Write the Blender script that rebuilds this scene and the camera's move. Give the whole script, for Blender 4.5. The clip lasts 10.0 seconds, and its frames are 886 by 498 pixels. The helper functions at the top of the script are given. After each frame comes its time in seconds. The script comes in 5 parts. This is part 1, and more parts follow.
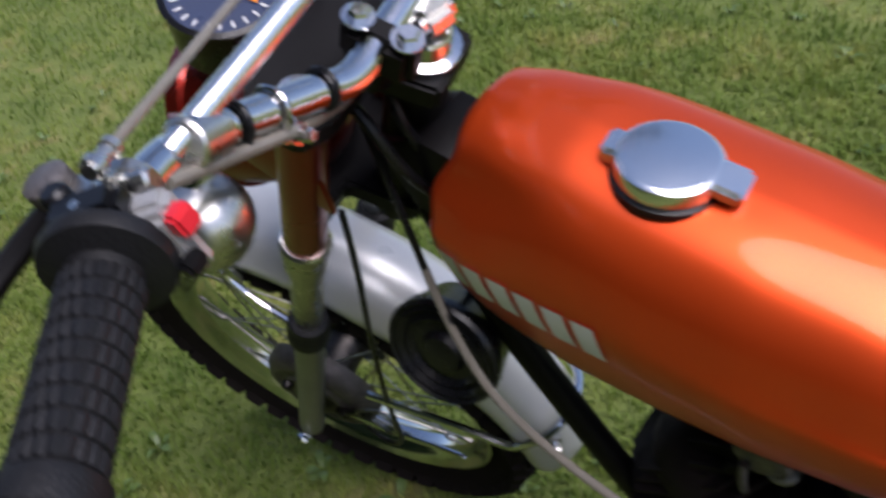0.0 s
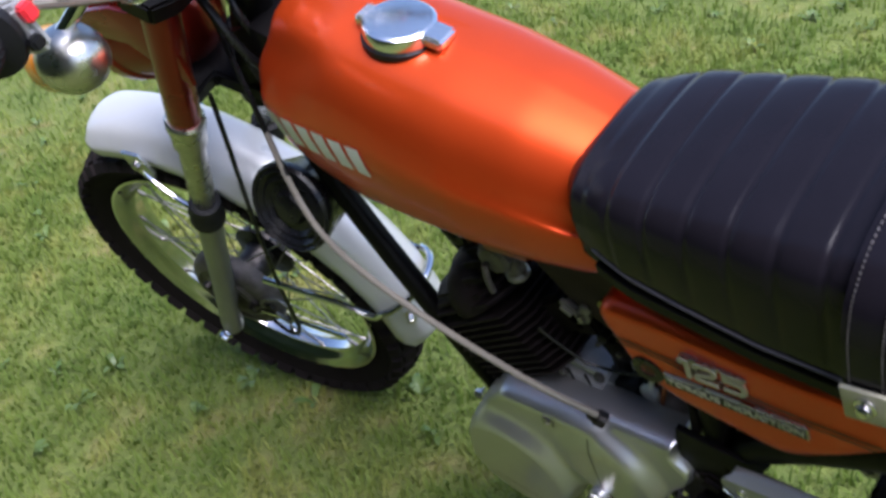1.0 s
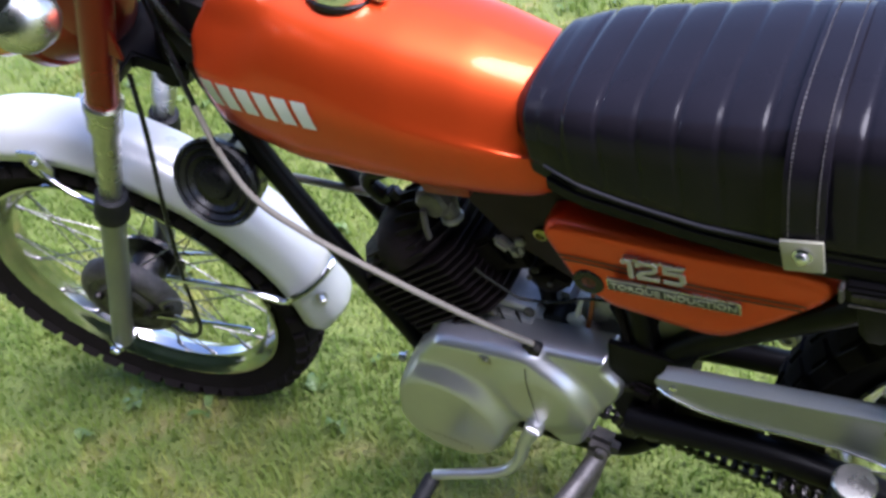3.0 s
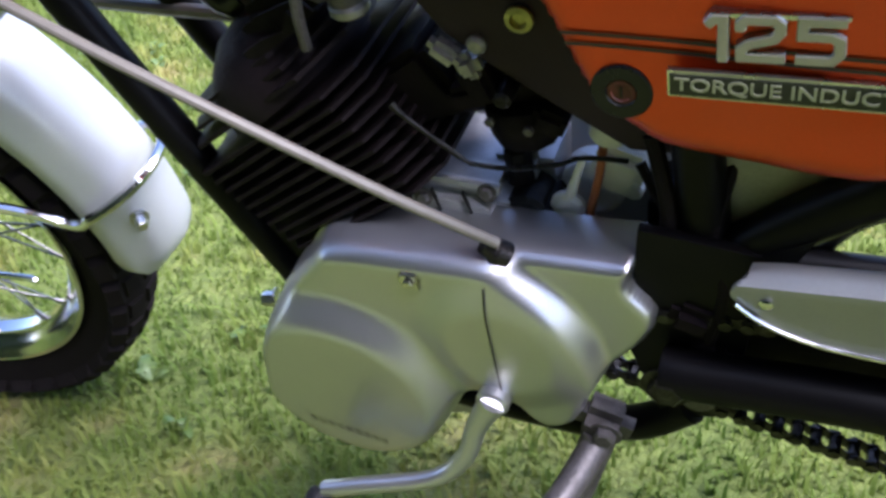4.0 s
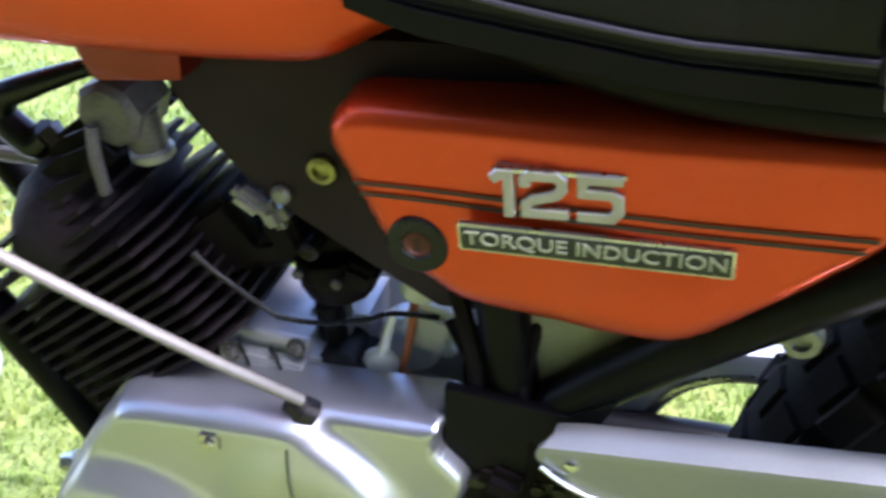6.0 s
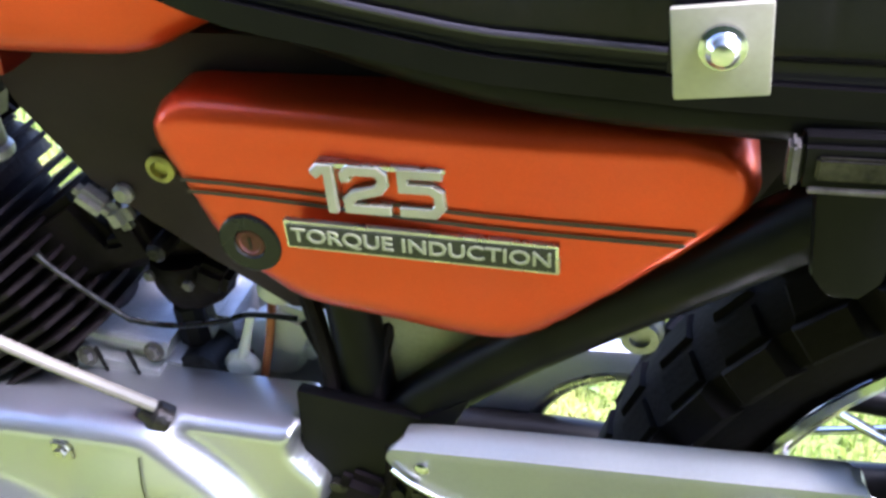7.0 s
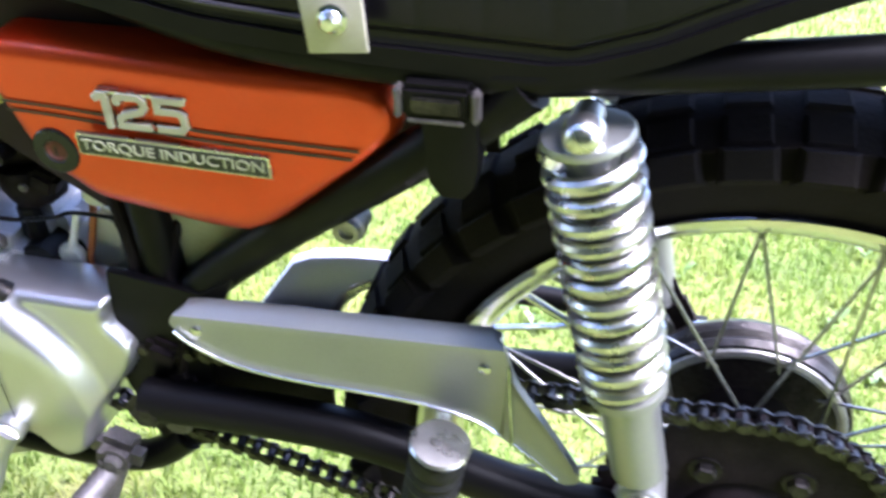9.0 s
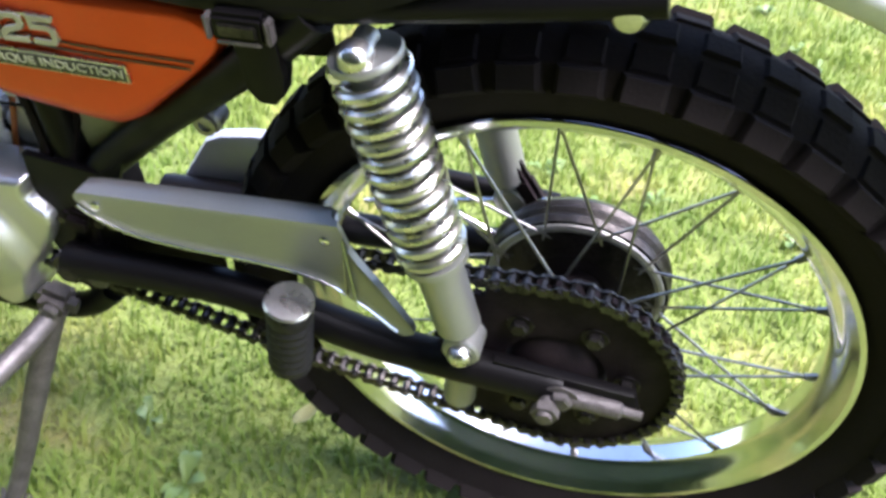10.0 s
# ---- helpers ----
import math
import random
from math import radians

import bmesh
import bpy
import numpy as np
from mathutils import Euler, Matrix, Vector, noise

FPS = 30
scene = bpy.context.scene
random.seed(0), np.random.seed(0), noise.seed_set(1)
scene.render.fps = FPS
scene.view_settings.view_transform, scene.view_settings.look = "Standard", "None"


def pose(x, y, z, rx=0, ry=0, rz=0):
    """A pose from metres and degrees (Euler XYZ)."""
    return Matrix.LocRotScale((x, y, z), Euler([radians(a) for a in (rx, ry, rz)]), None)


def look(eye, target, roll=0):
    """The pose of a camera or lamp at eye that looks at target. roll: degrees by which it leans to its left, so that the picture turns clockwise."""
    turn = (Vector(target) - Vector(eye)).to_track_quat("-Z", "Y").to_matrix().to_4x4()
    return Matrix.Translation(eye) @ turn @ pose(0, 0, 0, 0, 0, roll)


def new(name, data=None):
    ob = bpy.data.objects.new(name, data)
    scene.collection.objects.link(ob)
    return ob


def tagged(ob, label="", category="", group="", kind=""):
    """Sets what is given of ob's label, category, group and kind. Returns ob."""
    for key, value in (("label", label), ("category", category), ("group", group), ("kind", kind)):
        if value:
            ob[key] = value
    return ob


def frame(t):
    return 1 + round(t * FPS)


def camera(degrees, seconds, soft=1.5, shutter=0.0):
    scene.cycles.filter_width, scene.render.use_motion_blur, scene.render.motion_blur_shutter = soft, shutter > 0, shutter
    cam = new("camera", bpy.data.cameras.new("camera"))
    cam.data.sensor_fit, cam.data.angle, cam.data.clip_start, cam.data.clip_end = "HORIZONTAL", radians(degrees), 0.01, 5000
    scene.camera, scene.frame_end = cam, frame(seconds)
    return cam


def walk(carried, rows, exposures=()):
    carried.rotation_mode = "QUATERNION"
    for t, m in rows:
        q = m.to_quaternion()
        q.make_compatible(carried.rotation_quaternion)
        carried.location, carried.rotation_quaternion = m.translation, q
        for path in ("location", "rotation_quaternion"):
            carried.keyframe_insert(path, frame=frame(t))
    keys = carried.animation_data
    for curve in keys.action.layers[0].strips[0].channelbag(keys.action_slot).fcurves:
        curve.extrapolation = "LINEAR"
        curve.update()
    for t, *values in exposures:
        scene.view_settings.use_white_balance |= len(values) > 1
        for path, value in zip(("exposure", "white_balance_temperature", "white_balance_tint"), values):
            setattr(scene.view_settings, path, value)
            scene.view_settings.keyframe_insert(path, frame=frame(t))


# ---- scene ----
# the camera and its way, in metres and degrees
cam = camera(50.0, 10.0, soft=3.0, shutter=0.35)
ROWS = [
    (0, 0.8573, -0.6026, 1.1575, 53.55, 11.27, 40.44),
    (0.5, 1.0321, -0.6459, 1.1352, 54.64, 8.36, 39.17),
    (1, 1.1945, -0.7094, 1.1284, 55.69, 11.23, 41.48),
    (1.5, 1.2236, -0.8205, 1.1247, 57.69, 11.46, 39.2),
    (2, 1.243, -0.9163, 1.122, 58.11, 10.35, 34.77),
    (2.2, 1.2274, -0.9335, 1.1337, 57.87, 8.52, 32.8),
    (3.3, 1.0761, -0.8092, 1.0301, 56.52, 9.84, 26.3),
    (3.5, 1.0099, -0.731, 0.9212, 56.06, 10.05, 24.22),
    (4, 0.9349, -0.6267, 0.747, 57.07, 6.02, 22.56),
    (4.5, 0.9175, -0.6049, 0.6957, 62.81, 3.08, 22.75),
    (5, 0.9291, -0.6135, 0.7032, 63.2, 2.58, 22.28),
    (5.5, 0.9529, -0.6086, 0.7267, 65.69, 2.78, 21.85),
    (6, 0.9712, -0.6006, 0.7293, 66.73, 1.6, 16.89),
    (6.2, 0.9907, -0.5947, 0.7238, 67.22, 1.65, 15.47),
    (7.3, 1.0305, -0.572, 0.7203, 66.7, 1.05, 14.09),
    (7.5, 1.0314, -0.5799, 0.7279, 66.57, 0.85, 13.43),
    (8, 1.0676, -0.6096, 0.7476, 65.45, 0.63, 13.8),
    (8.5, 1.1203, -0.6566, 0.7515, 65.22, -0.38, 14.28),
    (9, 1.1893, -0.693, 0.7586, 64.25, -1.64, 13.03),
    (9.5, 1.2609, -0.731, 0.7864, 60.99, -1.73, 11.88),
    (10, 1.353, -0.7426, 0.8405, 55.14, -0.83, 15.51),
]
EXPOSURES = [(0.0, 0.35, 6250, 20), (0.5, 0.5, 6150, 20), (1.0, 1.05, 5950, 19), (2.0, 1.55, 5750, 22), (3.5, 1.75, 5750, 24), (4.5, 1.9, 5800, 24), (5.0, 2.05, 5750, 25), (6.0, 2.75, 5650, 27), (7.5, 3.32, 5650, 28), (9.0, 3.15, 5700, 27), (10.0, 2.55, 6150, 22)]
walk(cam, [(t, pose(x, y, z, rx, ry, rz)) for t, x, y, z, rx, ry, rz in ROWS], EXPOSURES)

# ---- daylight: bright hazy sky, soft sun ----
SUN_UP, SUN_ROUND = 58.0, 97.0      # height, and turn from +y towards +x
world = bpy.data.worlds.new("daylight")
scene.world = world
world.use_nodes = True
wn = world.node_tree.nodes
sky = wn.new("ShaderNodeTexSky")
sky.sky_type = "NISHITA"
sky.sun_disc = False
sky.sun_elevation, sky.sun_rotation = radians(SUN_UP), radians(SUN_ROUND)
sky.air_density, sky.dust_density = 1.0, 1.2
world.node_tree.links.new(sky.outputs[0], wn["Background"].inputs[0])
wn["Background"].inputs[1].default_value = 0.125
sun = new("sun", bpy.data.lights.new("sun", "SUN"))
sun.data.energy, sun.data.angle, sun.data.color = 4.2, radians(48), (1.0, 0.97, 0.95)
sd = Vector((math.sin(radians(SUN_ROUND)) * math.cos(radians(SUN_UP)), math.cos(radians(SUN_ROUND)) * math.cos(radians(SUN_UP)), math.sin(radians(SUN_UP))))
sun.matrix_world = look(sd * 20, (0, 0, 0))


# ---- materials ----
def material(name, colour, rough=0.5, metal=0.0, coat=0.0, vary=0.12, scale=30.0, bump=0.0, bump_scale=200.0, colour2=None, fine=400.0, rough_vary=0.08, gloss=0.5):
    m = bpy.data.materials.new(name)
    m.use_nodes = True
    n, l = m.node_tree.nodes, m.node_tree.links
    s = n["Principled BSDF"]
    tc = n.new("ShaderNodeTexCoord")
    big, small = n.new("ShaderNodeTexNoise"), n.new("ShaderNodeTexNoise")
    big.inputs["Scale"].default_value, small.inputs["Scale"].default_value = scale, fine
    big.inputs["Detail"].default_value, small.inputs["Detail"].default_value = 5, 3
    for q in (big, small):
        l.new(tc.outputs["Object"], q.inputs["Vector"])
    mix = n.new("ShaderNodeMix")
    mix.data_type = "RGBA"
    c2 = colour2 or tuple(c * (1 - 2.2 * vary) for c in colour)
    mix.inputs["A"].default_value, mix.inputs["B"].default_value = (*colour, 1), (*c2, 1)
    add = n.new("ShaderNodeMath")
    add.operation = "MULTIPLY_ADD"
    l.new(small.outputs["Fac"], add.inputs[0])
    add.inputs[1].default_value = 0.5
    l.new(big.outputs["Fac"], add.inputs[2])
    ramp = n.new("ShaderNodeMapRange")
    ramp.inputs["From Min"].default_value, ramp.inputs["From Max"].default_value = 0.55, 1.05
    l.new(add.outputs[0], ramp.inputs["Value"])
    l.new(ramp.outputs[0], mix.inputs["Factor"])
    l.new(mix.outputs["Result"], s.inputs["Base Color"])
    rr = n.new("ShaderNodeMapRange")
    rr.inputs["To Min"].default_value, rr.inputs["To Max"].default_value = max(0.02, rough - rough_vary), min(1, rough + rough_vary)
    rr.inputs["From Min"].default_value, rr.inputs["From Max"].default_value = 0.3, 0.7
    l.new(big.outputs["Fac"], rr.inputs["Value"])
    l.new(rr.outputs[0], s.inputs["Roughness"])
    s.inputs["Metallic"].default_value = metal
    s.inputs["Specular IOR Level"].default_value = gloss
    s.inputs["Coat Weight"].default_value = coat
    s.inputs["Coat Roughness"].default_value = 0.05
    if bump:
        b = n.new("ShaderNodeBump")
        b.inputs["Strength"].default_value, b.inputs["Distance"].default_value = bump, 0.002
        bn = n.new("ShaderNodeTexNoise")
        bn.inputs["Scale"].default_value, bn.inputs["Detail"].default_value = bump_scale, 4
        l.new(tc.outputs["Object"], bn.inputs["Vector"])
        l.new(bn.outputs["Fac"], b.inputs["Height"])
        l.new(b.outputs[0], s.inputs["Normal"])
    return m


ORANGE = material("candy_orange_paint", (0.69, 0.073, 0.009), 0.38, 0.72, 0.35, 0.06, 6, colour2=(0.59, 0.057, 0.008), fine=900, rough_vary=0.05, gloss=0.4)
VINYL = material("black_vinyl", (0.0095, 0.0082, 0.0115), 0.19, 0, 0.0, 0.15, 12, 0.05, 350, gloss=0.15, rough_vary=0.04)
CHROME = material("chrome", (0.66, 0.66, 0.67), 0.15, 1.0, 0, 0.05, 25, rough_vary=0.06)
DULL_CHROME = material("worn_chrome", (0.62, 0.61, 0.58), 0.30, 1.0, 0, 0.15, 60)
ALLOY = material("brushed_alloy_cover", (0.53, 0.53, 0.54), 0.33, 0.90, 0, 0.02, 18, 0.0, 300, rough_vary=0.02)
CAST = material("cast_alloy", (0.36, 0.35, 0.34), 0.5, 0.85, 0, 0.2, 40, 0.25, 250)
SILVER = material("silver_lacquered_metal", (0.29, 0.295, 0.28), 0.43, 0.75, 0.08, 0.05, 8)
FENDER = material("pale_silver_paint", (0.53, 0.54, 0.54), 0.33, 0.20, 0.3, 0.04, 8)
BLACK = material("black_frame_enamel", (0.0042, 0.0037, 0.0041), 0.42, 0, 0.0, 0.2, 30, gloss=0.12)
IRON = material("black_sooty_iron", (0.0135, 0.0095, 0.0105), 0.62, 0.0, 0, 0.3, 40, 0.3, 300, gloss=0.08)
RUBBER = material("black_tyre_rubber", (0.0115, 0.0090, 0.0092), 0.85, 0, 0, 0.25, 25, 0.3, 300, colour2=(0.017, 0.014, 0.0135), gloss=0.06)
GRIP = material("black_grip_rubber", (0.008, 0.008, 0.009), 0.55, 0, 0, 0.2, 60, 0.3, 500, gloss=0.25)
DEEP_RED = material("dark_candy_red_paint", (0.23, 0.013, 0.006), 0.3, 0.8, 0.5, 0.08, 8)
PLASTIC = material("black_plastic", (0.006, 0.006, 0.007), 0.3, 0, 0, 0.2, 50, gloss=0.3)
SPOKE = material("dull_spoke_steel", (0.32, 0.31, 0.29), 0.35, 1.0, 0, 0.2, 60)
GREASE = material("greasy_steel", (0.055, 0.05, 0.048), 0.4, 0.9, 0, 0.4, 80, 0.3, 300)
SLEEVE = material("grey_cable_sleeve", (0.165, 0.15, 0.125), 0.35, 0, 0, 0.1, 60)
WHITE = material("white_paint", (0.80, 0.80, 0.78), 0.4, 0, 0.2, 0.04, 20)
CREAM = material("cream_zinc_plate", (0.36, 0.345, 0.265), 0.4, 0.3, 0, 0.08, 40)
BRASS = material("yellow_zinc", (0.45, 0.42, 0.15), 0.4, 0.8, 0, 0.15, 60)
COPPER = material("orange_wire", (0.45, 0.14, 0.05), 0.5, 0.2, 0, 0.1, 60)
RED = material("red_plastic", (0.6, 0.02, 0.03), 0.35, 0, 0.2, 0.05, 60)
AMBER = material("amber_lens", (0.9, 0.28, 0.01), 0.2, 0, 0.5, 0.05, 40)
DIAL = material("dial_face", (0.03, 0.04, 0.08), 0.3, 0, 0.5, 0.1, 40)
BADGE = material("badge_black", (0.022, 0.024, 0.016), 0.5, 0.0, 0, 0.1, 60)
LOCK_RED = material("dull_red_enamel", (0.115, 0.022, 0.014), 0.55, 0, 0, 0.2, 60)
LINE = material("dark_decal", (0.03, 0.012, 0.01), 0.5, 0, 0, 0.1, 60)
STEEL = material("worn_grey_steel", (0.12, 0.11, 0.108), 0.5, 0.5, 0, 0.4, 50, 0.4, 160, colour2=(0.05, 0.043, 0.040))
TRAY = material("olive_grey_paint", (0.30, 0.31, 0.25), 0.5, 0, 0, 0.15, 30)
DARK_WALL = material("dark_wall_green", (0.022, 0.036, 0.012), 0.8, 0, 0, 0.3, 9, 0.6, 30, gloss=0.2)
CASE = material("grey_cast_case", (0.50, 0.50, 0.50), 0.45, 0.6, 0, 0.12, 40, 0.2, 250)
SHIELD = material("pale_blue_grey_paint", (0.42, 0.44, 0.50), 0.4, 0.3, 0, 0.06, 20)
CHAIN = material("oiled_chain_steel", (0.085, 0.08, 0.075), 0.35, 0.95, 0, 0.4, 120)
CAP_METAL = material("satin_bright_metal", (0.85, 0.87, 0.88), 0.22, 1.0, 0, 0.04, 20, rough_vary=0.03)
OLIVE_LETTER = material("olive_lettering", (0.34, 0.35, 0.24), 0.4, 0.2, 0, 0.1, 40)
PIPING = material("grey_seat_piping", (0.040, 0.036, 0.044), 0.35, 0, 0, 0.1, 60)
ENGINE_GREY = material("grey_airbox_plastic", (0.037, 0.025, 0.030), 0.55, 0, 0, 0.1, 20, gloss=0.10)


# ---- mesh helpers ----
def part(name, bm, mat, parent, label="", m=None, sharp=35.0, place=None):
    me = bpy.data.meshes.new(name)
    if m is not None:
        bmesh.ops.transform(bm, matrix=m, verts=bm.verts)
    bm.to_mesh(me)
    bm.free()
    me.materials.append(mat)
    me.shade_smooth()
    me.set_sharp_from_angle(angle=radians(sharp))
    ob = new(name, me)
    ob.parent = parent
    if place is not None:
        ob.matrix_basis = place
    if label:
        tagged(ob, label=label)
    return ob


def share(ob, parent, place):
    """Another object on the same mesh."""
    o = new(ob.name.split(".")[0], ob.data)
    o.parent = parent
    o.matrix_basis = place
    return o


def V(*a):
    return Vector(a)


def spline(pts, n=8, closed=False):
    """Catmull-Rom through the points."""
    P = [Vector(p) for p in pts]
    k = len(P)
    out = []
    for i in range(k if closed else k - 1):
        if closed:
            a, b, c, d = P[i - 1], P[i], P[(i + 1) % k], P[(i + 2) % k]
        else:
            a, b, c, d = P[max(i - 1, 0)], P[i], P[i + 1], P[min(i + 2, k - 1)]
        for j in range(n):
            t = j / n
            out.append(0.5 * (2 * b + (c - a) * t + (2 * a - 5 * b + 4 * c - d) * t * t + (3 * b - a - 3 * c + d) * t ** 3))
    if not closed:
        out.append(P[-1])
    return out


def skin(bm, rings, ends=True, wrap=True):
    """Quads between rings of equally many points."""
    vr = [[bm.verts.new(p) for p in r] for r in rings]
    k = len(vr[0])
    for a, b in zip(vr, vr[1:]):
        for i in range(k if wrap else k - 1):
            j = (i + 1) % k
            bm.faces.new((a[i], a[j], b[j], b[i]))
    if ends and wrap:
        bm.faces.new(vr[0][::-1])
        bm.faces.new(vr[-1])
    return vr


def tube(bm, pts, r, seg=12, smooth=6, ends=True):
    """A round bar along the points; r a number or one for each point."""
    P = spline(pts, smooth) if smooth and len(pts) > 2 else [Vector(p) for p in pts]
    k = len(P)
    rad = [r] * k if not isinstance(r, (list, tuple)) else [float(np.interp(i / (k - 1), np.linspace(0, 1, len(r)), r)) for i in range(k)]
    t0 = (P[1] - P[0]).normalized()
    u = t0.orthogonal().normalized()
    rings = []
    for i in range(k):
        t = (P[min(i + 1, k - 1)] - P[max(i - 1, 0)]).normalized()
        u = (u - t * u.dot(t)).normalized()
        w = t.cross(u)
        rings.append([P[i] + rad[i] * (math.cos(2 * math.pi * j / seg) * u + math.sin(2 * math.pi * j / seg) * w) for j in range(seg)])
    skin(bm, rings, ends)
    return bm


def lathe(bm, prof, o=(0, 0, 0), axis=(0, 1, 0), seg=48, ends=True):
    """Turn a profile of (radius, height) round an axis through o."""
    ax = Vector(axis).normalized()
    u = ax.orthogonal().normalized()
    if abs(ax.y) > 0.99:
        u = V(1, 0, 0)
    w = ax.cross(u)
    rings = [[Vector(o) + h * ax + max(r, 1e-4) * (math.cos(2 * math.pi * j / seg) * u + math.sin(2 * math.pi * j / seg) * w) for j in range(seg)] for r, h in prof]
    skin(bm, rings, ends)
    bmesh.ops.recalc_face_normals(bm, faces=bm.faces)
    return bm


def rod(bm, a, b, r, seg=16, bevel=0.0):
    a, b = Vector(a), Vector(b)
    h = (b - a).length
    e = bevel
    prof = [(r - e, 0), (r, e), (r, h - e), (r - e, h)] if e else [(r, 0), (r, h)]
    return lathe(bm, prof, a, b - a, seg)


def hexbolt(bm, o, axis, r=0.008, h=0.006, washer=True):
    ax = Vector(axis).normalized()
    if washer:
        rod(bm, Vector(o), Vector(o) + ax * 0.0015, r * 1.45, 20)
    lathe(bm, [(r, 0.001), (r, h * 0.8), (r * 0.8, h)], o, ax, 6)
    return bm


def slab(bm, outline, y0, y1, bevel=0.003):
    """A plate with an (x, z) outline between two y, edges bevelled."""
    v = [bm.verts.new((x, y0, z)) for x, z in outline]
    f = bm.faces.new(v)
    ext = bmesh.ops.extrude_face_region(bm, geom=[f])
    moved = [g for g in ext["geom"] if isinstance(g, bmesh.types.BMVert)]
    bmesh.ops.translate(bm, verts=moved, vec=(0, y1 - y0, 0))
    bmesh.ops.recalc_face_normals(bm, faces=bm.faces)
    if bevel:
        edges = [e for e in bm.edges if e.is_manifold and e.calc_face_angle(0) > 0.9]
        bmesh.ops.bevel(bm, geom=edges, offset=bevel, segments=2, affect="EDGES", profile=0.6)
    return bm


def block(bm, c, size, m=None, bevel=0.002):
    r = bmesh.ops.create_cube(bm, size=1.0)
    mat = Matrix.Translation(c) @ (m or Matrix.Identity(4)) @ Matrix.Diagonal((*size, 1))
    bmesh.ops.transform(bm, matrix=mat, verts=r["verts"])
    if bevel:
        es = list({e for v in r["verts"] for e in v.link_edges})
        bmesh.ops.bevel(bm, geom=es, offset=bevel, segments=2, affect="EDGES")
    return bm


def torus(bm, o, axis, R, r, seg=32, k=8):
    prof = [(R + r * math.cos(2 * math.pi * i / k), r * math.sin(2 * math.pi * i / k)) for i in range(k + 1)]
    return lathe(bm, prof, o, axis, seg, ends=False)


def inside(pts, d=None):
    """Signed distance to an (x, z) polygon for arrays of x, z (inside: plus), and the nearest outline point."""
    P = np.array(pts, float)
    Q = np.roll(P, -1, 0)

    def f(X):
        best, near, wind = np.full(len(X), 1e9), np.zeros_like(X), np.zeros(len(X), bool)
        for a, b in zip(P, Q):
            e = b - a
            s = np.clip(((X - a) @ e) / (e @ e + 1e-12), 0, 1)
            n = a + s[:, None] * e
            g = np.linalg.norm(X - n, axis=1)
            m = g < best
            best[m], near[m] = g[m], n[m]
            c = ((a[1] > X[:, 1]) != (b[1] > X[:, 1])) & (X[:, 0] < (b[0] - a[0]) * (X[:, 1] - a[1]) / (b[1] - a[1] + 1e-12) + a[0])
            wind ^= c
        return np.where(wind, best, -best), near
    return f


def shell(bm, outline, depth, back, step=0.004):
    """A pressed cover: its face stands at y = depth(x, z, distance from the edge), its rim runs back to y = back."""
    P = np.array([(p[0], p[1]) for p in outline])
    f = inside(P)
    x0, z0 = P.min(0) - step
    x1, z1 = P.max(0) + step
    xs, zs = np.arange(x0, x1 + step, step), np.arange(z0, z1 + step, step)
    X = np.array([(x, z) for x in xs for z in zs])
    d, near = f(X)
    nz = len(zs)
    cells = []
    use = set()
    for i in range(len(xs) - 1):
        for j in range(nz - 1):
            q = [i * nz + j, (i + 1) * nz + j, (i + 1) * nz + j + 1, i * nz + j + 1]
            if max(d[q]) > 0.15 * step:
                cells.append(q)
                use.update(q)
    snap = {k for k in use if d[k] < 0.35 * step}
    pos = {k: (near[k] if k in snap else X[k]) for k in use}
    dd = {k: (0.0 if k in snap else float(d[k])) for k in use}
    vs = {k: bm.verts.new((pos[k][0], depth(pos[k][0], pos[k][1], dd[k]), pos[k][1])) for k in use}
    for q in cells:
        try:
            bm.faces.new([vs[k] for k in q])
        except ValueError:
            pass
    rim = [e for e in bm.edges if e.is_boundary]
    ext = bmesh.ops.extrude_edge_only(bm, edges=rim)
    for g in ext["geom"]:
        if isinstance(g, bmesh.types.BMVert):
            g.co.y = back(g.co.x, g.co.z) if callable(back) else back
    bmesh.ops.remove_doubles(bm, verts=bm.verts, dist=0.0002)
    bmesh.ops.recalc_face_normals(bm, faces=bm.faces)
    for q in (f for f in bm.faces if abs(f.normal.y) > 0.9):
        if q.normal.y > 0:
            bmesh.ops.reverse_faces(bm, faces=bm.faces)
        break
    return bm


def ease(a, b, x):
    t = min(1.0, max(0.0, (x - a) / (b - a)))
    return t * t * (3 - 2 * t)


def station(rows, x):
    """Interpolates the columns of rows smoothly at x, the first column."""
    R = np.array(rows, float)
    return [float(np.interp(x, R[:, 0], R[:, k])) for k in range(1, R.shape[1])]


